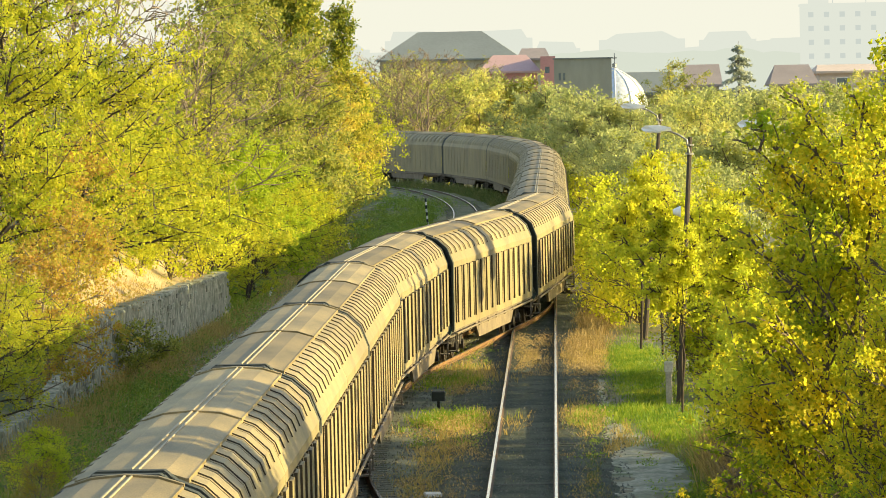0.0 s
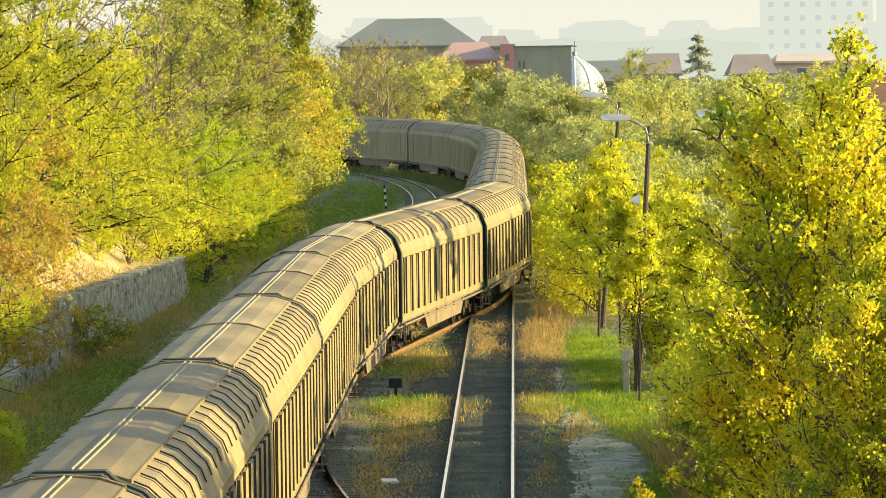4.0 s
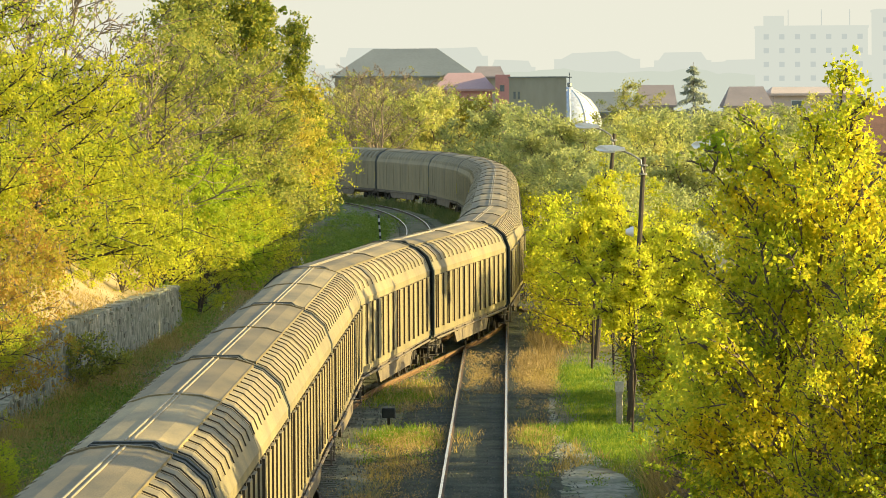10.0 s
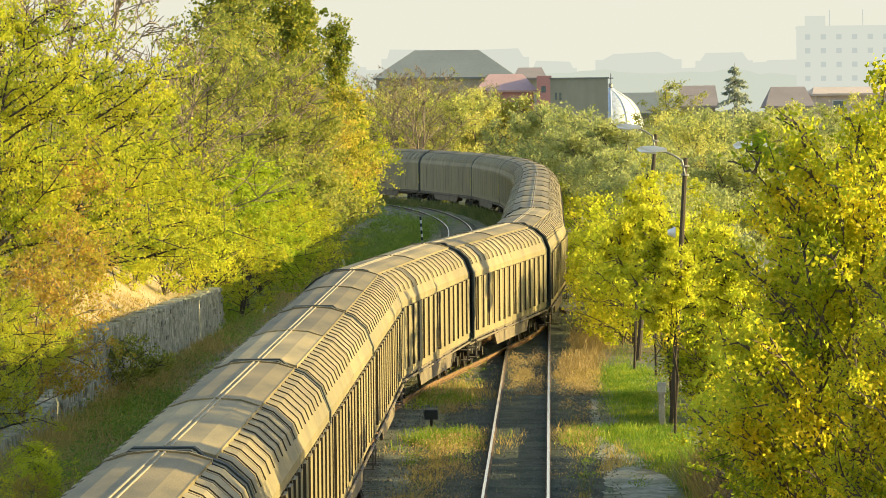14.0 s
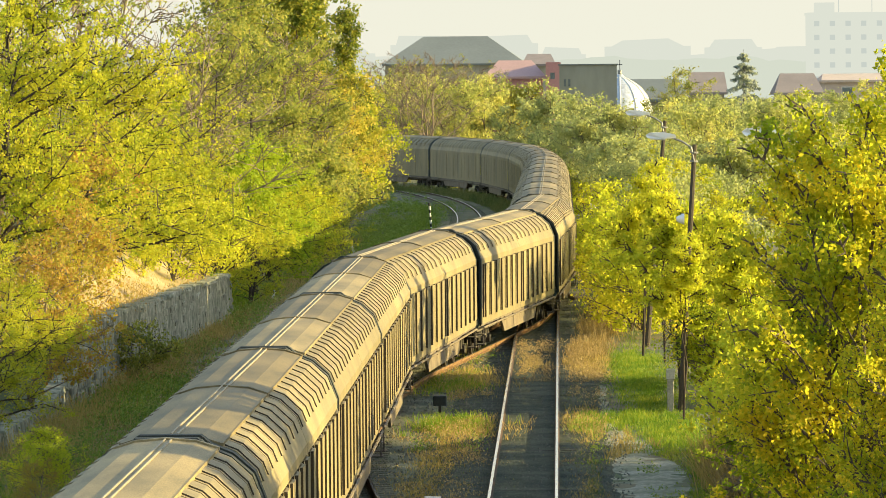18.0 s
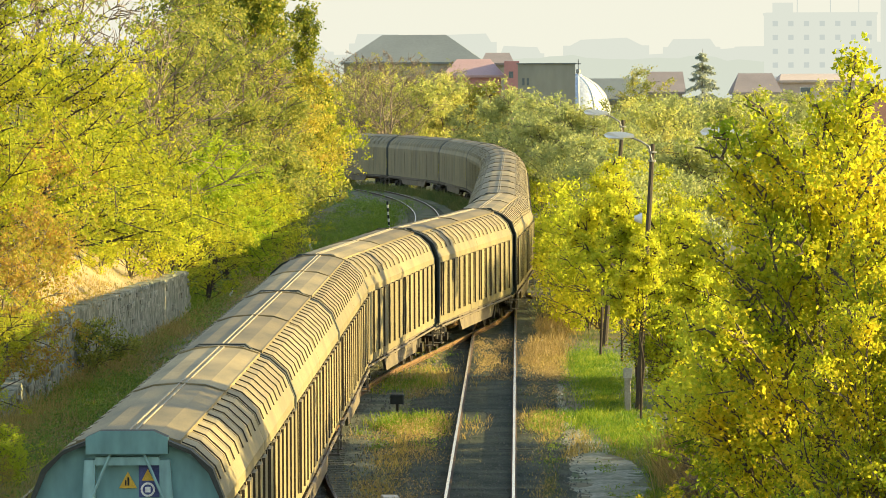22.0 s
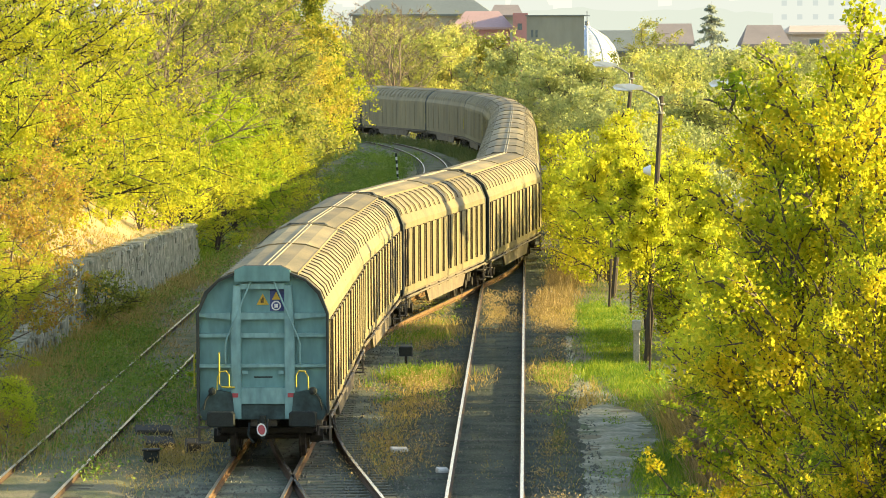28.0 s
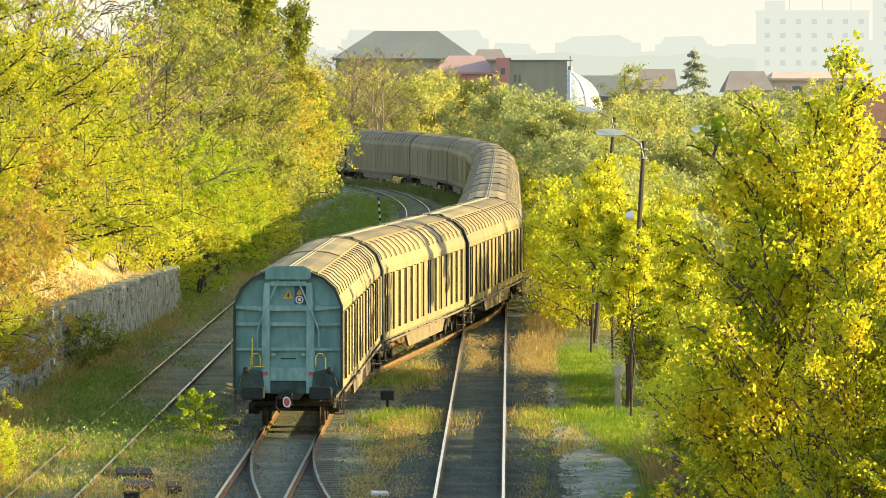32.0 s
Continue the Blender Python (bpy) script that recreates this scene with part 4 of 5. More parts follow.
row("shrubs along the wall", [("shrub", -11.9, 108.5, 0.36), ("rust", -11.6, 104.5, 0.14), ("shrub", -12.4, 112, 0.4),
    ("shrubd", -13.4, 148, 0.6), ("shrub", -15.5, 159, 0.45), ("shrub", -15.0, 170, 0.4), ("shrub", -14.4, 176, 0.8),
    ("shrub", -13.8, 183, 0.9), ("shrub", -13.6, 230, 1.1),
    ("shrub", -13.3, 239, 1.15), ("shrubd", -13.0, 249, 1.2), ("shrubd", -13.5, 259, 1.5), ("shrubd", -13.6, 267, 1.4), ("shrub", -14.0, 276, 1.4), ("shrubd", -14.4, 288, 1.4),
    ("shrub", -15.0, 300, 1.5), ("shrubd", -15.4, 312, 1.5), ("shrub", -14.6, 325, 1.5)])
row("trees beyond the bend", [
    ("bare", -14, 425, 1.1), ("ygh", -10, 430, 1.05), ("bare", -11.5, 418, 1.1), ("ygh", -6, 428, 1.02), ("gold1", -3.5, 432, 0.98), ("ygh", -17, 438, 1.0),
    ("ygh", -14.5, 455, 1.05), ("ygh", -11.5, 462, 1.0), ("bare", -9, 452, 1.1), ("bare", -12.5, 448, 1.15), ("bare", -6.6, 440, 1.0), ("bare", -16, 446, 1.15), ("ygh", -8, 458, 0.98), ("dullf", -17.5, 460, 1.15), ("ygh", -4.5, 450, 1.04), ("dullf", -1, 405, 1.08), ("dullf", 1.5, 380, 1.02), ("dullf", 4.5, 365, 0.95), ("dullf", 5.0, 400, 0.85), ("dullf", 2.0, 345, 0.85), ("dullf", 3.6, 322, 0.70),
])
row("trees shading the straight", [(("dullf", "ygf", "dullf", "dull1")[i % 4], 5.3 + 0.4 * math.sin(i * 2.3), 204 + 11 * i, (0.70, 0.57, 0.70, 0.53)[i % 4] + 0.04 * math.sin(i * 1.7)) for i in range(10)])
# low shrubs added behind the train to darken the view under it
outer = []
for i in range(15):
    x, y, a = TRAIN.at(412 + 7 * i)
    outer.append(("shrubd" if i % 3 else "shrub", x + 3.6 * math.cos(a), y + 3.6 * math.sin(a), 0.72 + 0.1 * math.sin(i * 2.1)))
row("shrubs on the outside of the bend", outer)
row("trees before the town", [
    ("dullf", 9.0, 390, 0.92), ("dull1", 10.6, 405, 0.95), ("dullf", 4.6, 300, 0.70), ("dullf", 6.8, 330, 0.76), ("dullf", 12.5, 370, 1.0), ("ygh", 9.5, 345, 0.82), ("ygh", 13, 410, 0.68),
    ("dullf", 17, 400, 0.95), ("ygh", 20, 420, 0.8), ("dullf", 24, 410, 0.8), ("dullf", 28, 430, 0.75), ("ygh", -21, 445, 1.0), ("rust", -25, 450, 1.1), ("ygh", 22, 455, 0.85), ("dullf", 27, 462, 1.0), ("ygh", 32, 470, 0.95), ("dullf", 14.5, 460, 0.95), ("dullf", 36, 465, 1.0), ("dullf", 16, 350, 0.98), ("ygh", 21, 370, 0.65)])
row("trees beside the track", [
    ("dullf", 4.6, 275, 0.68), ("shrub", 2.6, 235, 1.2), ("dullf", 5.2, 252, 0.66), ("dullf", 5.6, 228, 0.66), ("dullf", 9.0, 240, 0.82), ("dull1", 11.5, 262, 0.7),
    ("shrub", 2.3, 214, 1.0), ("ygf", 5.4, 208, 0.58), 
    ("shrub", 2.8, 194, 1.0), ("shrub", 4.0, 188, 1.4), ("shrub", 2.9, 178, 1.0), ("shrub", 4.0, 170, 1.15), ("shrub", 3.0, 172.5, 1.1), ("shrub", 2.6, 175.5, 0.85), ("shrub", 3.7, 181, 1.25), ("shrub", 2.7, 185, 1.1), ("shrub", 3.4, 191, 1.2), ("shrub", 3.2, 198, 1.15),
    ("shrub", 4.9, 134.5, 0.8),
    ("shrub", 5.3, 113, 0.8), ("shrub", 5.7, 102, 0.8)])
# the maple1 at 7.5 and maple3s at 9 stand unseen, added for shade
row("maples beside the track", [
    ("maple1", 4.43, 69.2, 1.04, 120), ("maple1", 5.23, 75.3, 0.98, 30), ("maple1", 4.54, 79.6, 0.91, 250), ("maple1", 6.23, 77.8, 0.83, 190), ("maple1", 4.93, 65.7, 0.76, 310), ("maple2", 5.1, 80.5, 0.66, 70), ("maple1", 7.5, 66.3, 1.0, 80), ("maple3", 9.0, 98, 1.0), ("maple3", 9.3, 103, 0.9),
    ("maple2", 5.9, 72, 0.62), ("maple2", 5.9, 65, 0.6), ("maple3", 4.6, 140, 0.95), ("maple3", 4.3, 138, 1.0), ("maple4", 3.5, 140, 1.0), ("maple4", 2.75, 160, 1.1), ("maple4", 3.4, 156, 1.0), ("maple3", 4.4, 145, 0.95), ("maple4", 5.0, 128, 0.95), ("maple4", 3.35, 130.5, 0.86)])
row("hedge beside the verge", [("hedge", 5.3 + 0.5 * math.sin(i * 1.9), y, 0.84 + 0.1 * math.sin(i * 2.7)) for i, y in enumerate((108, 111, 114, 134.5, 136.5, 138.5, 140.5, 142.5, 144.5, 146.5, 148))])
# poplar hidden behind the maples, added to shade a strip of the train
row("hedge beside the verge", [("poplar2", 8.2, 135.2, 0.44)])
# shrubs out of sight behind the maples, placed to shade the near ground
row("shrubs beyond the footpath", [("shrub", 6.4 + 0.9 * (i % 2), 97.5 + 3.3 * i, 1.14 + 0.1 * (i % 3)) for i in range(8)])
row("dry weeds by the path", [("dry_bush", 4.1, 103, 0.8), ("dry_bush", 4.4, 107, 0.8), ("dry_bush", 3.7, 99, 0.6), ("dry_bush", 4.3, 97, 0.9), ("dry_bush", 4.6, 100, 1.0)])


# ---------------------------------------------------------------- lamp posts
def lamp_post(x, y, tall, lean, arm, group="lamp posts along the track"):
    t = thing("lamp_post", "leaning concrete lamp post with a grey street lamp", "lamp post", group, "",
              pose(x, y, ground_height(x, y) - 0.05, 0, lean, 0))
    s = Shape().tube([(0, 0, 0), (0, 0, tall)], [0.095, 0.062], 8)
    part("pole", s, CONCRETE, t, "grey concrete pole")
    s = Shape().tube([(0, -0.05, tall - 0.45), (-0.10, -0.1, tall - 0.08), (-0.35, -0.1, tall + 0.06), (-arm + 0.3, -0.1, tall + 0.17)], 0.032, 6)
    for z in (tall - 0.5, tall - 0.25):
        s.lathe([(0.12, z), (0.12, z + 0.05)], "z", (0, 0, 0), 8)
    part("arm", s, STEELGREY, t, "thin steel bracket arm")
    # flat wedge-shaped housing
    top = [(-arm - 0.42, 0.02), (-arm - 0.30, 0.10), (-arm + 0.1, 0.13), (-arm + 0.42, 0.08), (-arm + 0.45, -0.02), (-arm + 0.1, -0.05), (-arm - 0.35, -0.06)]
    s = Shape().sweep(top, [[(u, -0.1 + d * (0.6 if j in (0, 4) else 1), tall + 0.17 + w) for j, (u, w) in enumerate(top)] for d in (-0.15, -0.11, 0.11, 0.15)])
    head = part("lamp_head", s, LAMPGREY, t, "grey lamp housing")
    s = Shape().bevel(-arm - 0.3, -arm + 0.15, -0.2, 0.0, tall + 0.08, tall + 0.12, 0.02)
    part("glass", s, WHITE, head)
    return t


lamp_post(3.36, 134, 7.6, 3.3, 0.98)
lamp_post(2.97, 165, 7.95, 4.9, 0.98)
lamp_post(5.1, 103, 8.1, 1.6, 0.98)


# ---------------------------------------------------------------- town
def house(name, label, category, x0, x1, y0, y1, wall_h, roof_h, wall, roof, inset=0.0, windows=(), base=-6.0):
    """A house with hipped or gabled roof; inset is how far the ridge ends stand in. windows: rows of (x, z, width, height) on the near face."""
    t = thing(name, label, category)
    part("wall", Shape().box(x0, x1, y0, y1, base, wall_h), wall, t)
    o, m = 0.4, (y0 + y1) / 2
    v = [(x0 - o, y0 - o, wall_h), (x1 + o, y0 - o, wall_h), (x1 + o, y1 + o, wall_h), (x0 - o, y1 + o, wall_h), (x0 + inset - o, m, roof_h), (x1 - inset + o, m, roof_h)]
    v += [(p[0], p[1], p[2] - 0.25) for p in v[:4]]
    part("roof", Shape().add(v, [(0, 1, 5, 4), (1, 2, 5), (2, 3, 4, 5), (3, 0, 4), (6, 7, 1, 0), (7, 8, 2, 1), (8, 9, 3, 2), (9, 6, 0, 3), (9, 8, 7, 6)]), roof, t)
    for x, z, w, h in windows:
        win = part("window", Shape().box(x - w / 2, x + w / 2, y0 - 0.03, y0 + 0.05, z, z + h), PANE, t)
        f = Shape()
        for a, b, c, d in ((x - w / 2 - .08, x + w / 2 + .08, z - .08, z), (x - w / 2 - .08, x + w / 2 + .08, z + h, z + h + .08), (x - w / 2 - .08, x - w / 2, z, z + h), (x + w / 2, x + w / 2 + .08, z, z + h)):
            f.box(a, b, y0 - 0.06, y0 + 0.04, c, d)
        part("window_frame", f, WHITE, win)
    return t


BRICK = material("brown_brick_wall", (0.30, 0.175, 0.115), 0.9, (0.22, 0.13, 0.09), 1.2, 12, 0.7, 0.2)
BROWNTILE = material("red_brown_roof_tiles", (0.235, 0.125, 0.085), 0.85, (0.17, 0.095, 0.07), 0.8, 9, 0.8, 0.3)
PANE = material("dim_window_glass", (0.16, 0.19, 0.20), 0.2, (0.11, 0.13, 0.14), 0.5, 5, 0.6, 0.0)
SLATE = material("grey_roof_sheet", (0.19, 0.215, 0.21), 0.7, (0.155, 0.175, 0.175), 0.2, 3, 0.6, 0.0, grain=0.07)
REDROOF = material("faded_red_sheet", (0.52, 0.26, 0.24), 0.7, (0.46, 0.23, 0.21), 0.2, 3, 0.6, 0.0, grain=0.07)
# Tile brown greyed by distance haze, kept in the base colour
TILES = material("brown_roof_tiles", (0.29, 0.25, 0.24), 0.8, (0.24, 0.21, 0.205), 0.5, 6, 0.7, 0.2, grain=0.07)
PINKROOF = material("faded_pink_sheet", (0.48, 0.31, 0.29), 0.7, (0.42, 0.28, 0.26), 0.3, 4, 0.6, 0.1, grain=0.07)
RENDERED = material("weathered_plaster", (0.38, 0.36, 0.29), 0.9, (0.29, 0.275, 0.22), 0.25, 2, 0.7, 0.1, 0, 0, (1, 1, 0.3), grain=0.07)
OLDWALL = material("stained_concrete", (0.33, 0.335, 0.28), 0.9, (0.21, 0.215, 0.18), 0.3, 2, 0.8, 0.0, 0, 0, (1, 1, 0.3), grain=0.07)
PINKWALL = material("pink_plaster", (0.56, 0.46, 0.40), 0.9, (0.48, 0.40, 0.35), 0.2, 2, 0.6, 0.0, grain=0.07)
SILVER = material("silver_dome_sheet", (0.62, 0.66, 0.70), 0.42, (0.5, 0.54, 0.58), 0.4, 4, 0.6, 0.05, 0.4)

house("large_house", "large building with grey hipped sheet roof", "building", -22.0, -4.6, 600, 620, 10.5, 14.0, RENDERED, SLATE, 5.0)
house("town_house", "house with dark tiled roof behind others", "house", -4.0, -0.8, 560, 568, 10.3, 11.5, RENDERED, TILES, 0.6)
house("red_house", "house with faded pink roof and red wall", "house", -8.0, -1.9, 525, 538, 8.9, 10.7, REDROOF, PINKROOF, 1.6)
part("gable_wall", Shape().box(-1.5, 0.15, 524, 536, -6, 10.45), REDROOF, bpy.data.objects["red_house"], "red painted gable wall")
part("window", Shape().box(-1.0, -0.5, 523.95, 524.1, 8.6, 9.3), PANE, bpy.data.objects["red_house"])
house("villa", "low house with dark roof and skylights", "house", 6.5, 12.5, 470, 480, 6.6, 8.6, RENDERED, SLATE, 1.0)
house("town_house", "house with brown tiled roof", "house", 14.5, 18.0, 520, 530, 7.0, 9.2, RENDERED, TILES, 0.2)
house("town_house", "house with brown tiled roof", "house", 23.0, 27.4, 500, 510, 7.0, 9.0, RENDERED, TILES, 0.8)
house("town_house", "pale pink house with a low roof", "house", 29.0, 38.5, 520, 532, 8.2, 8.9, PINKWALL, PINKWALL, 0.5, [(31.5, 6.4, 1.2, 1.0), (36, 6.4, 1.2, 1.0)])
house("garden_house", "red-brown tiled brick house behind the trees", "house", 23.4, 36.0, 330, 342, 4.6, 7.8, BRICK, BROWNTILE, 0.3, [(25.2, 2.2, 1.2, 1.2), (28.0, 2.2, 1.2, 1.2)], 0)

t = thing("concrete_tower", "plain weathered concrete block with small windows", "building")
part("wall", Shape().box(0.0, 5.2, 430, 440, -6, 10.0), OLDWALL, t)
part("roof", Shape().box(-0.12, 5.32, 429.9, 440.1, 10.0, 10.12), SLATE, t)
for x in (0.5, 0.9):
    part("window", Shape().box(x - 0.1, x + 0.1, 429.96, 430.1, 8.1, 8.75), PANE, t)

t = thing("church_dome", "silver ribbed church dome with a cross", "church")
prof = [(3.05, 4.9), (3.0, 5.6), (2.85, 6.4), (2.5, 7.2), (1.9, 7.95), (1.1, 8.5), (0.45, 8.85), (0.3, 9.1), (0.0, 9.15)]
part("dome", Shape().lathe([(0.0, -6), (2.9, -6), (2.9, 4.85), (3.2, 4.85), (3.2, 4.95)] + prof, "z", (5.75, 452, 0), 24).mesh("dome", SILVER, True), None, t)
for k in range(12):
    a = k * 6.28318 / 12
    part("dome_rib", Shape().tube([(5.75 + r * 1.01 * math.cos(a), 452 + r * 1.01 * math.sin(a), z) for r, z in prof[:7]], 0.06, 5), WHITE, t)
s = Shape().lathe([(0.0, 9.1), (0.22, 9.2), (0.22, 9.5), (0.0, 9.6)], "z", (5.75, 452, 0), 10)
s.box(5.71, 5.79, 451.96, 452.04, 9.5, 10.5).box(5.5, 6.0, 451.96, 452.04, 10.0, 10.1)
part("cross", s, STEELGREY, t)


def block(x0, x1, y0, y1, top, floors, cols, label):
    t = thing("apartment_block", label, "apartment block")
    # walls and windows glow in haze colours instead of taking light
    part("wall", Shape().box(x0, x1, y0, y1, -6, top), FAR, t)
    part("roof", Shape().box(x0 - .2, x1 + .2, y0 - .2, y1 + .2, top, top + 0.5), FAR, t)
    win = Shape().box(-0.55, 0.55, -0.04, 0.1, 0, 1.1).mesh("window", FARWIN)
    for i in range(floors):
        for j in range(cols):
            part("window", win, None, t, "", pose(x0 + (j + 0.5) * (x1 - x0) / cols, y0, top - 2.4 - 2.9 * i))
    return t



# spruce
wood, crown = Shape(), []
rs = np.random.default_rng(77)
wood.tube([(0, 0, 0), (0, 0, 13)], [0.2, 0.02], 6)
for i in range(84):
    h = 1.5 + 11.4 * (i // 6) / 14 + rs.uniform(0, 0.55)
    r = 5.6 * (1 - h / 13.3) * rs.uniform(0.75, 1.1) + 0.15
    a = i * 2.4
    wood.tube([(0, 0, h), (math.cos(a) * r, math.sin(a) * r, h - 0.25 * r)], [0.03, 0.01], 3, 0, False)
    for q in range(125):
        f = rs.uniform(0.15, 1)
        crown.append((math.cos(a) * r * f + rs.normal() * .12, math.sin(a) * r * f + rs.normal() * .12, h - 0.25 * r * f - abs(rs.normal()) * .15))
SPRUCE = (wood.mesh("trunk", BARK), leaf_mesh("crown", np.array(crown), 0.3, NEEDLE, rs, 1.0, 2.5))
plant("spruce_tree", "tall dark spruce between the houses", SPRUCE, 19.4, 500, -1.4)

# far hazy town; its haze is a flat glow put into the materials
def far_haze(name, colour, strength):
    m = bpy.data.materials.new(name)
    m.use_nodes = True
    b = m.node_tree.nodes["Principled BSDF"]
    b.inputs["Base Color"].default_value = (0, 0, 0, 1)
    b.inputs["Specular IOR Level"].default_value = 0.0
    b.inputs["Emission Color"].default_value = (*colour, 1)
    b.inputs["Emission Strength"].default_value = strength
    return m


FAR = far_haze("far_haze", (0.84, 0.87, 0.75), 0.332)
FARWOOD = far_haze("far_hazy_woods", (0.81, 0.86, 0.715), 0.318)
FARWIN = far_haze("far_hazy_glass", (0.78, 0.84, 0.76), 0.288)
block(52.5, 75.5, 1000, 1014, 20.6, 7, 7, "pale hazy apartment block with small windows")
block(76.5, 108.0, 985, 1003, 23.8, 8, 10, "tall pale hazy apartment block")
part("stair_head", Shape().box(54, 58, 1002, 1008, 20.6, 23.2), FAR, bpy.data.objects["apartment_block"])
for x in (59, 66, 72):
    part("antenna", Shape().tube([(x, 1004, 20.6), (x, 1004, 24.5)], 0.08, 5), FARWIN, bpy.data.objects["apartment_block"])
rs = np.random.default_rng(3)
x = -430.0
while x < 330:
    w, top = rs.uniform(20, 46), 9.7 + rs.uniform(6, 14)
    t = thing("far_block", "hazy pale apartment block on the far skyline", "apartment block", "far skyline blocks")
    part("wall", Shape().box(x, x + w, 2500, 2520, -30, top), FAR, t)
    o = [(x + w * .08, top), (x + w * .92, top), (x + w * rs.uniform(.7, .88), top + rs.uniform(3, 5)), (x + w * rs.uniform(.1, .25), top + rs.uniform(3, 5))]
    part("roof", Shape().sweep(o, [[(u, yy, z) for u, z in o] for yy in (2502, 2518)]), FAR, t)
    x += w + rs.uniform(-1, 12)
s = Shape()
for i in range(140):
    x0, x1 = -440 + i * 6, -440 + (i + 1) * 6
    h0, h1 = (9.7 + 4.5 + 5 * noise.noise((k * 0.02, 0.1, 5)) + 2.2 * noise.noise((k * 0.11, 0.7, 5)) for k in (x0, x1))
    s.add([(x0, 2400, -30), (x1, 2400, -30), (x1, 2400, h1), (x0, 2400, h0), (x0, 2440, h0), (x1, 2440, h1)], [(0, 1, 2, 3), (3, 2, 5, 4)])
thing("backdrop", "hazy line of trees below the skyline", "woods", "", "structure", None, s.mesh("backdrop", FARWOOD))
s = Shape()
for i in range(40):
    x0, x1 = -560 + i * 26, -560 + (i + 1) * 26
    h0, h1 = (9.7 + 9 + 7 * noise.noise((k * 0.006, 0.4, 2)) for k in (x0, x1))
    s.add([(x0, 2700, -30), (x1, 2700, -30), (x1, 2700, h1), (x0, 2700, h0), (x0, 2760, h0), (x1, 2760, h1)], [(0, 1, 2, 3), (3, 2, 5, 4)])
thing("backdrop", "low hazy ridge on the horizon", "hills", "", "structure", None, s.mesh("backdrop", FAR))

# ---------------------------------------------------------------- grass and weeds
def blades(name, label, mat, patches, seed, category="grass"):
    """patches: x, y, half width, half length, height, how many; one sheet of upright blades."""
    rg = np.random.default_rng(seed)
    out = []
    for x, y, rx, ry, h, n in patches:
        n = int(n * 0.8)
        a, r = rg.uniform(0, 6.283, n), np.sqrt(rg.uniform(0, 1, n))
        # blades stand in tufts
        k = max(5, n // 30)
        cx, cy = rg.normal(size=k) * 0.5, rg.normal(size=k) * 0.5
        j = rg.integers(0, k, n)
        px = x + rx * (cx[j] + rg.normal(size=n) * 0.14)
        py = y + ry * (cy[j] + rg.normal(size=n) * 0.14)
        hh = 0.72 * h * rg.uniform(0.3, 1.2, n) * (0.6 + 0.7 * rg.uniform(size=k)[j])
        for r in (X2 - 0.75, X2 + 0.75):
            hh = np.where((abs(px - r) < 0.16) & (py < 186), 0.05, hh)
        hh = np.where(((px - 1.95) / 1.05) ** 2 + ((py - 111.5) / 8.0) ** 2 < 1, 0.03 * hh, hh)
        pz = np.array([ground_height(u, w) for u, w in zip(px, py)]) - 0.02
        t = rg.uniform(0, 6.283, n)
        w = 0.006 + 0.008 * rg.uniform(size=n)
        lx, ly = rg.normal(size=n) * 0.4 * hh, rg.normal(size=n) * 0.4 * hh
        v = np.empty((n, 4, 3))
        v[:, 0] = np.stack([px - np.cos(t) * w, py - np.sin(t) * w, pz], 1)
        v[:, 1] = np.stack([px + np.cos(t) * w, py + np.sin(t) * w, pz], 1)
        v[:, 2] = np.stack([px + lx + np.cos(t) * w * .5, py + ly + np.sin(t) * w * .5, pz + hh], 1)
        v[:, 3] = np.stack([px + lx - np.cos(t) * w * .5, py + ly - np.sin(t) * w * .5, pz + hh], 1)
        out.append(v.reshape(-1, 3))
    return thing(name, label, category, "", "stuff", None, quad_mesh(name, np.concatenate(out), mat))


blades("dry_grass", "tufts of dry straw-coloured grass along the wall and siding", DRY, [
    (-11.8, 116, 1.5, 10, 0.45, 3600), (-12.6, 150, 1.5, 18, 0.35, 4200), (-12.0, 178, 1.2, 14, 0.3, 3000), (-12.4, 205, 1.0, 18, 0.28, 2400), (-9.0, 108, 1.0, 4, 0.3, 1500),
    (-7.8, 120, 1.0, 5, 0.25, 900), (-13.2, 128, 1.0, 12, 0.8, 4200), (-13.3, 150, 0.9, 12, 0.75, 4200), (-13.0, 176, 0.9, 14, 0.5, 3600), (-10.4, 106, 1.8, 8, 0.3, 2700),
    (-9.8, 140, 1.6, 20, 0.22, 3600), (-11.8, 190, 1.5, 20, 0.25, 3000), (-7.6, 110, 1.2, 10, 0.2, 2400), (-7.8, 104, 1.5, 7, 0.22, 2400)], 21)
blades("dry_grass", "tufts of dry straw-coloured grass along the wall and siding", DRY, [
    (-11.6, 107, 1.0, 5, 0.5, 2400), (-8.6, 107, 1.0, 3, 0.35, 1500), (-13.0, 118, 1.0, 6, 0.6, 2400), (-12.6, 222, 1.0, 30, 0.45, 3600), (-10.4, 124, 0.9, 16, 0.26, 4200),
    (-11.1, 140, 0.5, 14, 0.4, 2100), (-9.6, 112, 0.6, 8, 0.3, 1500), (-14.9, 163, 0.8, 14, 0.25, 2100), (-14.3, 182, 0.6, 6, 0.25, 900), (-11.8, 255, 1.2, 25, 0.4, 2400)], 31)
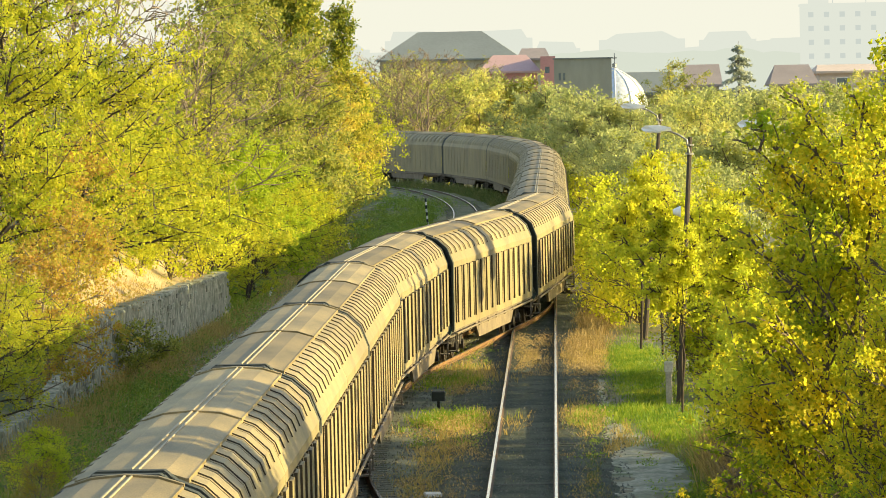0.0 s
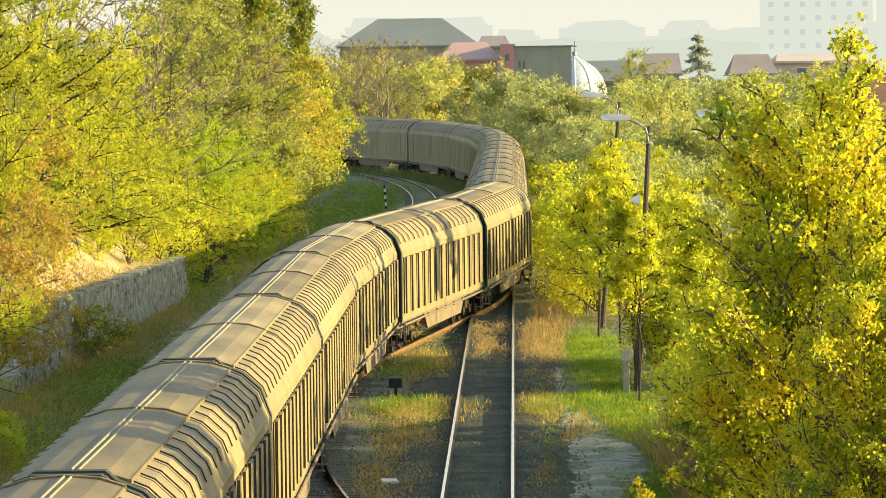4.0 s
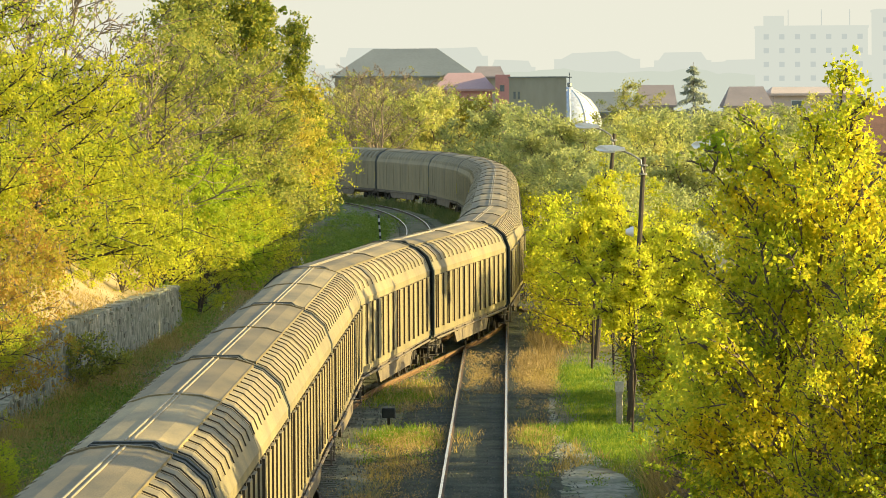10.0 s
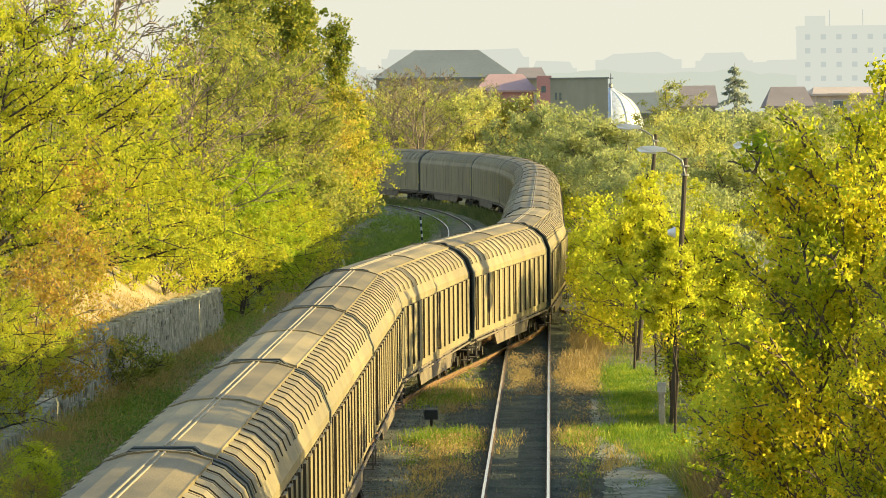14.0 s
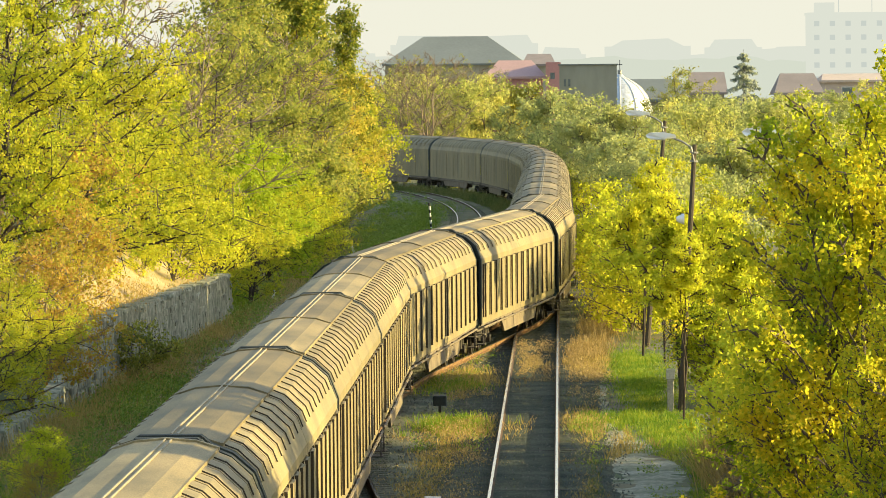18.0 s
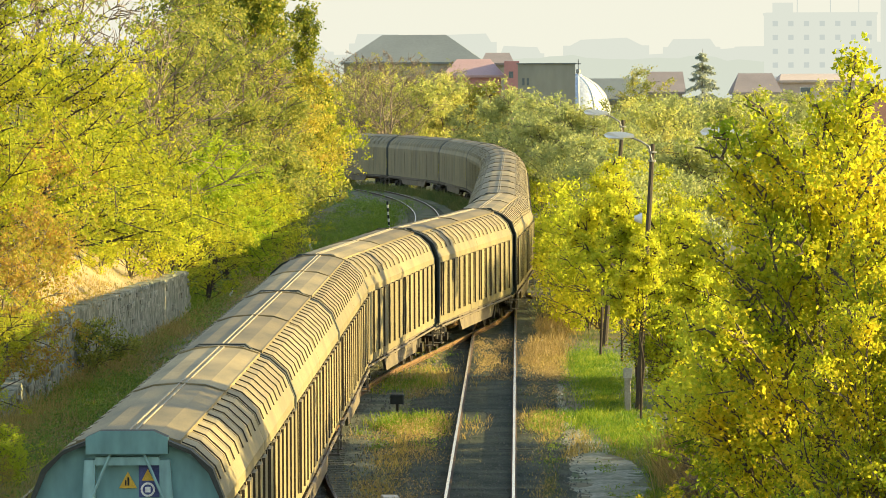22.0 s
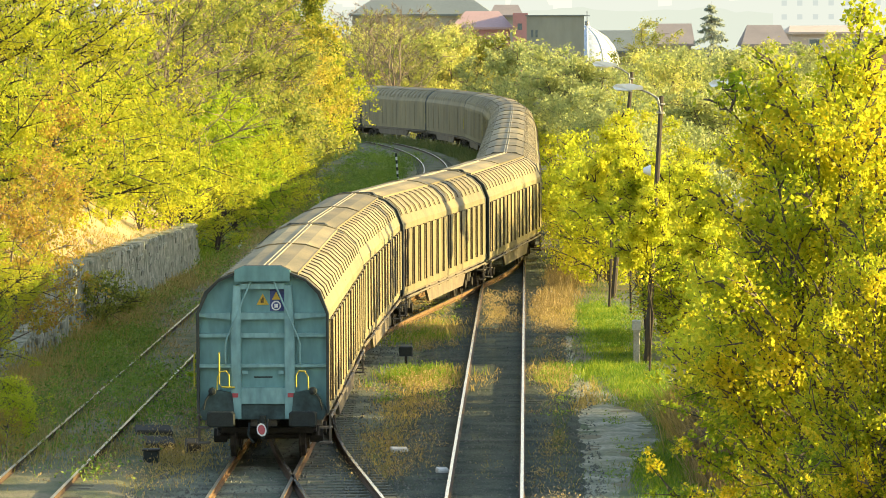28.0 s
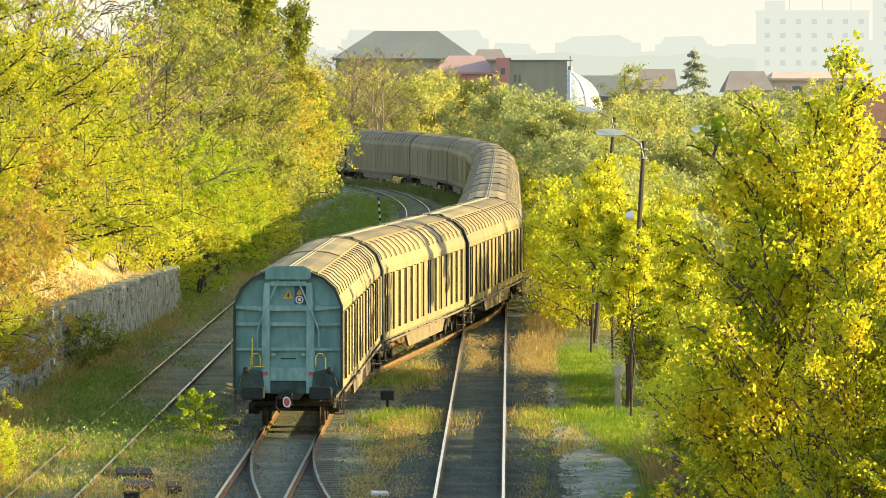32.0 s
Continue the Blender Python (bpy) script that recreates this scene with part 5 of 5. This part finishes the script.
blades("dry_grass", "tufts of dry straw-coloured grass between the tracks", DRY, [
    (-0.89, 157, 0.9, 7, 0.2, 3200), (0.9, 157, 0.7, 6.5, 0.26, 4500), (-2.6, 128, 1.2, 3.5, 0.3, 3000), (-2.9, 147, 1.3, 6, 0.3, 3000), (0.6, 129, 0.6, 5, 0.3, 2500),
    (-1.0, 103, 0.4, 5, 0.14, 700), (-3.2, 108, 1.1, 8, 0.16, 5000), (-3.0, 120, 1.2, 5, 0.2, 2500), (0.6, 108, 0.5, 9, 0.16, 2500), (-0.9, 143, 0.5, 8, 0.1, 1500)], 121)
blades("dry_grass", "tufts of dry straw-coloured grass on the verge by the path", DRY, [
    (4.1, 112, 0.8, 7, 0.95, 5000), (4.6, 106, 0.7, 6, 0.95, 4000), (2.2, 190, 1.0, 16, 0.35, 4000), (1.5, 230, 1.2, 30, 0.35, 4000), (1.6, 118, 0.5, 7, 0.3, 1200)], 221)
blades("green_grass", "green grass and weeds along the wall and siding", GRASS, [
    (-12.6, 143, 1.4, 8, 0.4, 7000), (-9.7, 125, 1.0, 3, 0.35, 2000), (-11.6, 108, 1.4, 6, 0.35, 3000), (-8.4, 121, 0.8, 2.5, 0.35, 1800), (-10.3, 152, 0.5, 5, 0.3, 1200),
    (-13.0, 215, 1.6, 25, 0.25, 6000), (-11.5, 260, 2.0, 30, 0.25, 6000), (-12.6, 137, 1.2, 7, 0.45, 5000), (-11.9, 118, 1.2, 5, 0.4, 3500), (-9.6, 116, 1.0, 3, 0.4, 2500),
    (-13.6, 196, 0.8, 8, 0.6, 4000), (-8.6, 300, 1.6, 22, 0.3, 6000), (-9.6, 275, 1.6, 18, 0.3, 5000), (-10.5, 245, 1.6, 20, 0.25, 5000)], 22)
blades("green_grass", "green grass and weeds along the wall and siding", GRASS, [
    (-8.2, 330, 2.0, 16, 0.35, 5000)], 32)
blades("green_grass", "green grass and weeds between the tracks", GRASS, [
    (-2.9, 129, 1.1, 3, 0.36, 3500), (-3.3, 146, 1.0, 5, 0.28, 3500), (0.7, 130, 0.5, 4, 0.3, 1500), (-3.0, 130, 0.4, 2, 0.3, 800)], 122)
blades("green_grass", "green grass and weeds on the verge by the path", GRASS, [
    (2.4, 150, 0.9, 12, 0.16, 11000), (2.3, 157, 0.8, 7, 0.16, 10000), (2.9, 126, 0.9, 7, 0.18, 8000), (1.9, 131, 0.9, 3, 0.3, 3000), (3.5, 113, 0.5, 6, 0.2, 3500), (2.6, 108.5, 0.35, 1.6, 0.14, 1800), (2.9, 101, 0.7, 5, 0.2, 7000), (3.6, 106, 0.5, 4, 0.2, 3500),
    (2.7, 141, 1.0, 14, 0.12, 14000), (3.1, 124, 0.8, 8, 0.12, 9000)], 222)


blades("dead_weeds", "tall dead brown weeds beside the footpath", DEAD, [
    (4.2, 101, 0.6, 3.5, 1.3, 5000), (4.5, 105, 0.6, 4, 1.2, 5000), (4.0, 110, 0.4, 3, 0.9, 2500), (0.9, 163, 0.7, 8, 0.5, 2500), (1.4, 176, 0.7, 8, 0.6, 2500)], 24, "weeds")


def pebbles(seed, n):
    """Loose stones on the ballast, thickest near the rails."""
    rg = np.random.default_rng(seed)
    y = 93 + 107 * rg.uniform(size=n) ** 1.4
    x = rg.uniform(-8.3, 1.6, n)
    r = 0.018 + 0.03 * rg.uniform(size=n) ** 2
    a = rg.uniform(0, 6.283, n)
    v = np.empty((n, 5, 3))
    for k in range(4):
        q = a + k * 1.5708 + rg.uniform(-.3, .3, n)
        v[:, k] = np.stack([x + np.cos(q) * r, y + np.sin(q) * r, np.full(n, -0.03)], 1)
    v[:, 4] = np.stack([x + rg.normal(size=n) * r * .3, y + rg.normal(size=n) * r * .3, -0.03 + r * rg.uniform(0.9, 1.5, n)], 1)
    f = [(5 * i + k, 5 * i + (k + 1) % 4, 5 * i + 4) for i in range(n) for k in range(4)]
    d = bpy.data.meshes.new("gravel")
    d.from_pydata(v.reshape(-1, 3).tolist(), [], f)
    d.materials.append(material("mixed_gravel", (0.17, 0.17, 0.145), 0.9, (0.07, 0.075, 0.062), 9, 60, 0.9, 0.0))
    return thing("gravel", "loose mixed gravel between the tracks", "gravel", "", "stuff", None, d)


pebbles(4, 20000)
blades("short_weeds", "sparse short weeds along the wall and siding", WEED, [
    (-8.3, 112, 1.6, 12, 0.16, 6000), (-8.6, 140, 1.4, 24, 0.16, 6000), (-10.3, 120, 0.9, 20, 0.16, 5000), (-10.3, 158, 0.9, 20, 0.16, 4500), (-13.0, 124, 1.6, 16, 0.22, 8000),
    (-12.8, 165, 1.3, 24, 0.2, 8000), (-12.2, 215, 2.0, 40, 0.22, 9000), (-11.0, 280, 2.5, 40, 0.25, 7000)], 23, "weeds")
blades("short_weeds", "sparse short weeds between the tracks", WEED, [
    (-2.8, 112, 1.6, 14, 0.12, 5000), (-3.2, 150, 1.6, 26, 0.14, 6000), (0.7, 128, 0.9, 34, 0.14, 6000), (0.72, 111, 0.2, 8, 0.14, 2500), (-5.7, 108, 0.5, 12, 0.08, 1200),
    (-0.9, 125, 0.5, 30, 0.07, 1500)], 123, "weeds")
blades("short_weeds", "sparse short weeds on the verge by the path", WEED, [
    (2.6, 110, 1.3, 18, 0.16, 6000), (1.8, 200, 1.5, 40, 0.25, 6000), (2.6, 111, 0.35, 9, 0.18, 3500)], 223, "weeds")


bend = []
for k in range(26):
    x, y, a = TRAIN.at(392 + 5 * k)
    bend.append((x - 1.8 * math.cos(a), y - 1.8 * math.sin(a), 0.7, 3.0, 0.85, 1700))
blades("short_weeds", "tall dark weeds along the inside of the bend", WEED, bend, 43, "weeds")



def herbs(name, label, mat, seed, spots, tall, leaf, per):
    """Low leafy clumps of herbs; spots: x0, x1, y0, y1, how many. One sheet of small leaves."""
    rg = np.random.default_rng(seed)
    out = []
    for x0, x1, y0, y1, n in spots:
        for x, y in zip(rg.uniform(x0, x1, n), rg.uniform(y0, y1, n)):
            h = tall * rg.uniform(0.35, 1.15)
            r = h * rg.uniform(0.7, 1.3)
            q = rg.normal(size=(int(per * (h / tall) ** 2) + 8, 3)) * (r * 0.5, r * 0.9, 0.42 * h)
            q[:, 2] = np.abs(q[:, 2])
            out.append(q + (x, y, ground_height(x, y)))
    return thing(name, label, "weeds", "", "stuff", None, leaf_mesh(name, np.concatenate(out), leaf, mat, rg, -0.6, 2.2))


herbs("green_weeds", "clumps of dark green weeds along the siding and wall", HERB, 51,
      [(-13.0, -11.4, 114, 150, 90), (-12.8, -11.3, 128, 146, 110), (-11.6, -8.6, 100, 135, 60), (-11.2, -10.0, 118, 130, 40), (-12.4, -11.2, 150, 200, 40), (-13.4, -12.0, 186, 240, 45), (-9.4, -7.6, 112, 130, 18), (-11.0, -8.5, 240, 310, 60)], 0.62, 0.10, 110)
herbs("green_weeds", "green weeds on the flat ground inside the bend", HERB, 57, [(-12.5, -7.6, 255, 345, 260), (-18, -10, 330, 385, 160)], 0.45, 0.12, 70)
herbs("dead_herbs", "clumps of reddish brown dead herbs along the siding", DEADHERB, 52,
      [(-12.8, -11.0, 118, 165, 75), (-12.4, -10.9, 165, 215, 60), (-11.4, -8.8, 98, 128, 55), (-9.2, -7.3, 100, 126, 40), (-10.8, -9.8, 130, 180, 30)], 0.48, 0.07, 120)
herbs("dead_herbs", "dry herbs hanging over the wall top", DEADHERB, 55, [(-14.5, -13.75, 126, 164, 60), (-14.2, -13.6, 164, 187, 10)], 0.5, 0.08, 110)
herbs("green_weeds", "green weeds at the foot and top of the wall", HERB, 56, [(-14.3, -13.75, 126, 160, 40), (-13.6, -13.1, 112, 150, 40), (-13.1, -12.6, 150, 187, 20)], 0.55, 0.09, 110)
herbs("track_weeds", "small weed clumps between the tracks", DEADHERB, 53,
      [(-4.3, -2.0, 98, 128, 42), (-4.2, -2.2, 138, 165, 40), (0.2, 1.1, 147, 166, 75), (0.2, 1.1, 124, 146, 22), (-1.4, -0.4, 147, 167, 60), (-3.8, -2.0, 124, 131, 30), (0.2, 1.3, 146, 166, 60), (0.1, 0.8, 95, 118, 16)], 0.34, 0.06, 90)
herbs("track_greens", "small green weed clumps between the tracks", HERB, 54,
      [(-4.0, -2.0, 120, 134, 22), (0.3, 1.0, 116, 134, 16), (-3.6, -2.2, 150, 165, 14), (1.8, 4.0, 100, 118, 26), (2.6, 4.2, 130, 160, 24)], 0.32, 0.07, 80)

# ---------------------------------------------------------------- retaining wall
t = thing("retaining_wall", "low rubble stone retaining wall along the bank", "wall", "", "structure")
core = Shape()
prof = lambda y: [(wall_x(y) - 0.6, y, -0.2), (wall_x(y) - 0.02, y, -0.2), (wall_x(y) - 0.06, y, wall_top(y)), (wall_x(y) - 0.6, y, wall_top(y))]
core.sweep(range(4), [prof(y) for y in np.linspace(110, 188.5, 60)])
part("mortar_core", core, MORTAR, t)
rg = np.random.default_rng(31)
STONES = []
for k in range(8):
    s = Shape()
    w, h = rg.uniform(0.5, 1.1), rg.uniform(0.22, 0.34)
    o = [(-w / 2 + rg.uniform(0, .1), -h / 2 + rg.uniform(0, .06)), (w / 2 - rg.uniform(0, .1), -h / 2 + rg.uniform(0, .05)), (w / 2, rg.uniform(-.05, .05)),
         (w / 2 - rg.uniform(0, .12), h / 2 - rg.uniform(0, .05)), (-w / 2 + rg.uniform(0, .12), h / 2 - rg.uniform(0, .06)), (-w / 2, rg.uniform(-.05, .05))]
    s.sweep(o, [[(d, u * g, z * g) for u, z in o] for d, g in ((-0.05, 1), (0.03, 1), (0.055, 0.82))])
    STONES.append((w, s.mesh("stone", STONE)))
done = 0
joined = Shape()
for r in range(9):
    y = 112 + rg.uniform(0, 0.5)
    while y < 188.2:
        w, mesh = STONES[rg.integers(0, 8)]
        y += w / 2
        m = pose(wall_x(y) - (0.088 if y > 150 else 0.065) + rg.uniform(-.06, .06), y, 0.02 + r * 0.285 + rg.uniform(-.02, .02), rg.uniform(-4, 4), 0, 0)
        if 0.2 + r * 0.285 > wall_top(y):
            pass
        elif rg.uniform() < (0.42 if y > 150 else 0.4):
            pass
        elif y > 136:
            part("stone", mesh, None, t, "", m)
            done += 1
        else:
            joined.add([m @ v.co for v in mesh.vertices], [tuple(p.vertices) for p in mesh.polygons])
        y += w / 2 + rg.uniform(0.02, 0.12)
tagged(part("rough_stones", joined, STONE, t), kind="stuff")
cap = Shape()
y = 112.0
for i in range(70):
    w = rg.uniform(0.8, 1.4)
    if y > 187:
        break
    cap.bevel(wall_x(y) - 0.62, wall_x(y) + rg.uniform(-.08, .05), y, y + w - 0.04, wall_top(y) - 0.12, wall_top(y) + rg.uniform(-.11, .06), 0.07)
    y += w
part("coping", cap, MORTAR, t, "uneven stone coping")

# trodden path beside the main track
path = [(1.3, 150, 0.12), (1.2, 144, 0.24), (1.1, 136, 0.3), (1.25, 127, 0.45), (1.75, 120, 1.0), (2.0, 114, 1.25), (1.9, 107, 1.05), (1.5, 100, 0.65), (1.1, 88, 0.45)]
v = []
for i in range(241):
    q = i / 30.001
    a, c = path[int(q)], path[int(q) + 1]
    x, y, w = (a[k] + (c[k] - a[k]) * (q - int(q)) for k in range(3))
    for k in range(-6, 7):
        u = x + w * k / 4.0
        v.append((u, y, ground_height(u, y) + 0.03 - 0.05 * abs(k / 4.0) ** 1.5 + 0.05 * noise.noise((u * 1.6, y * 0.7, 4)) + 0.02 * noise.noise((u * 5, y * 3, 8))))
f = [(j * 13 + i, j * 13 + i + 1, (j + 1) * 13 + i + 1, (j + 1) * 13 + i) for j in range(240) for i in range(12)]
TROD = material("trodden_earth", (0.35, 0.34, 0.265), 0.95, (0.17, 0.185, 0.12), 0.9, 9, 0.9, 0.8, spread=0.12, grain=0.35)
thing("footpath", "trodden earth path beside the track", "path", "", "structure", None, Shape().add(v, f).mesh("footpath", TROD, True))

# bare earth above the wall
v, ys, xs = [], np.linspace(142, 188, 53), np.linspace(-0.62, -3.4, 9)
for y in ys:
    for d in xs:
        x = wall_x(y) + d
        v.append((x, y, ground_height(x, y) + 0.03 + 0.06 * noise.noise((x * 1.5, y * 0.8, 5))))
f = [(j * 9 + i, j * 9 + i + 1, (j + 1) * 9 + i + 1, (j + 1) * 9 + i) for j in range(52) for i in range(8)]
EARTH = material("dry_bare_earth", (0.40, 0.31, 0.18), 0.95, (0.24, 0.20, 0.10), 0.8, 12, 0.8, 0.5)
thing("earth_bank", "bank of dry bare earth above the wall", "bank", "", "structure", None, Shape().add(v, f).mesh("earth_bank", EARTH, True))

# ---------------------------------------------------------------- small trackside things
t = thing("control_box", "pale grey control box on a concrete post", "control box", "", "", pose(3.06, 133.6, 0.0))
part("post", Shape().bevel(-0.09, 0.09, -0.09, 0.09, -0.05, 0.95, 0.015), PALECONC, t)
part("cabinet", Shape().bevel(-0.12, 0.12, -0.10, 0.10, 0.92, 1.20, 0.02), PALEBOX, t, "pale grey steel cabinet")
t = thing("floodlight", "white floodlight clamped to the lamp post", "floodlight", "", "", pose(3.42, 133.8, 5.42))
part("housing", Shape().lathe([(0.0, -0.16), (0.07, -0.16), (0.15, 0.02), (0.16, 0.06), (0.0, 0.06)], "x", (0, -0.22, 0), 14), LAMPGREY, t)
part("bracket", Shape().box(-0.02, 0.02, -0.25, 0.02, 0.1, 0.16).box(-0.02, 0.02, -0.25, -0.2, -0.02, 0.14), STEELGREY, t)
t = thing("junction_box", "black trackside junction box on a short stake", "junction box", "", "", pose(-3.47, 134.6, 0))
part("case", Shape().bevel(-0.19, 0.19, -0.14, 0.14, 0.14, 0.42, 0.03), BUFFER, t)
part("stake", Shape().box(-0.04, 0.04, -0.04, 0.04, -0.1, 0.16), BOGIE, t)
t = thing("junction_box", "low black junction box beside the siding", "junction box", "", "", pose(-8.3, 104.0, -0.02))
part("case", Shape().bevel(-0.17, 0.17, -0.15, 0.15, 0.0, 0.26, 0.025), BUFFER, t)
part("lid", Shape().bevel(-0.19, 0.19, -0.17, 0.17, 0.26, 0.30, 0.012), BOGIE, t, "overlapping dark lid")
t = thing("marker_post", "black and white banded marker post beside the siding", "marker post", "", "", pose(-7.85, 288, 0, 0, -4, 0))
for k in range(8):
    part("band", Shape().lathe([(0.0, k * 0.21 - 0.05), (0.06, k * 0.21 - 0.05), (0.06, k * 0.21 + 0.16), (0.0, k * 0.21 + 0.16)], "z", (0, 0, 0), 10), WHITE if k % 2 == 0 else BUFFER, t)
for x, y, lean in ((-12.25, 201, 14), (-11.1, 254, -20)):
    t = thing("white_stake", "small leaning white trackside stake", "stake", "white stakes", "", pose(x, y, 0, 0, lean, 0))
    part("stake", Shape().bevel(-0.06, 0.06, -0.05, 0.05, -0.1, 0.42, 0.02), WHITE, t)
t = thing("dwarf_signal", "small white dwarf signal beside the track", "signal", "", "", pose(2.05, 300, 0))
part("post", Shape().lathe([(0.0, -0.1), (0.05, -0.1), (0.05, 0.9), (0.0, 0.9)], "z", (0, 0, 0), 8), STEELGREY, t)
part("head", Shape().bevel(-0.18, 0.18, -0.12, 0.12, 0.85, 1.25, 0.04), WHITE, t)
CHALK = material("weathered_pale_board", (0.62, 0.62, 0.58), 0.85, (0.42, 0.42, 0.38), 6, 30, 0.7, 0.2)
for x, y, w, d, h, m, lab in ((-2.92, 106.8, 0.20, 0.22, 0.03, CHALK, "white broken board lying on gravel"), (-1.85, 101.5, 0.13, 0.2, 0.07, CHALK, "pale lump of rubble on gravel"),
                             (0.86, 168, 0.08, 0.2, 0.05, CHALK, "scrap of pale litter in dry grass"), (-7.55, 128, 0.22, 0.5, 0.07, CONCRETE, "broken concrete slab among weeds"),
                             (-7.7, 126, 0.24, 0.5, 0.06, CONCRETE, "broken concrete slab among weeds"), (-8.4, 107.5, 0.35, 0.6, 0.18, CONCRETE, "old concrete block among weeds"),
                             (-7.6, 107.0, 0.16, 0.4, 0.2, CONCRETE, "old concrete block among weeds"), (0.75, 200, 0.35, 0.9, 0.12, CONCRETE, "concrete cable cover beside track"), (-8.8, 110.9, 0.42, 0.5, 0.16, CONCRETE, "dark concrete slab among weeds")):
    thing("slab" if m is CONCRETE else "litter", lab, "slab" if m is CONCRETE else "litter", "", "", pose(x, y, -0.05, 3, 2, 8), Shape().bevel(-w, w, -d, d, 0, h + 0.05, 0.03).mesh("slab", m))
rg = np.random.default_rng(8)
stem = Shape().tube([(0, 0, 0), (0.03, 0, 0.6), (0, 0.02, 1.3)], [0.025, 0.018, 0.006], 5)
pts, twigs = [], []
for k in range(16):
    a, h = k * 2.4, 0.25 + k * 0.065
    r = 0.75 * (1 - 0.5 * k / 16)
    twigs.append(Shape().tube([(0, 0, h), (math.cos(a) * r, math.sin(a) * r, h + 0.15)], [0.01, 0.004], 3, 0, False))
    for q in range(26):
        f = rg.uniform(0.2, 1)
        pts.append((math.cos(a) * r * f + rg.normal() * .05, math.sin(a) * r * f + rg.normal() * .05, h + 0.15 * f + rg.normal() * .03))
t = plant("sapling", "young green sapling among weeds by the switch", (stem.mesh("trunk", BARK), leaf_mesh("crown", np.array(pts), 0.15, GREEN, rg, 0.2)), -8.15, 122.5, None, 0, 1.0, "sapling")
for s in twigs:
    part("branch", s, BARK, t)
# ---------------------------------------------------------------- movement
def wagon_pose(k, t):
    # the train gathers a little way during the first seconds
    ahead = float(np.interp(t, [0, 1.5, 3, 6, 9, 12, 15, 18, 21, 25, 28, 32], [2.9, 2.1, 1.2, 0.2, 0.0, -0.3, -0.4, -0.4, -0.1, 0.2, 0.3, 0.0]))
    mid = END_AT - SPEED * (32.0 - t) + ahead - START + WAGON * (k + 0.5)
    a, b = TRAIN.at(mid - PIVOT), TRAIN.at(mid + PIVOT)
    turn = math.degrees(math.atan2(-(b[0] - a[0]), b[1] - a[1]))
    return pose((a[0] + b[0]) / 2, (a[1] + b[1]) / 2, HEAD, 0, 0, turn), (math.degrees(a[2]) - turn, math.degrees(b[2]) - turn)


def motions():
    times = [0, 0.1, 0.3] + list(range(1, 32)) + [31.7, 31.9, 32]
    spin = None
    for k, w in enumerate(WAGONS):
        walk(w, [(t, wagon_pose(k, t)[0]) for t in times])
        bogies = [o for o in w.children if o.name.startswith("bogie")]
        bogies.sort(key=lambda o: o.location.y)
        for j, o in enumerate(bogies):
            e = (-1, 1)[j]
            walk(o, [(t, pose(0, e * PIVOT, 0, 0, 0, wagon_pose(k, t)[1][j])) for t in times])
    # every axle of one kind rolls alike
    step = math.degrees(SPEED * 0.1 / 0.46)
    for y in (-0.9, 0.9):
        axles = [a for w in WAGONS for o in w.children for a in o.children if a.name.startswith("wheelset") and abs(a.location.y - y) < 0.1]
        walk(axles[0], [(i / 10, pose(0, y, 0.46, -step * i)) for i in range(321)])
        lead = axles[0].animation_data
        for a in axles[1:]:
            a.rotation_mode = "QUATERNION"
            keys = a.animation_data_create()
            keys.action, keys.action_slot = lead.action, lead.action_slot


motions()
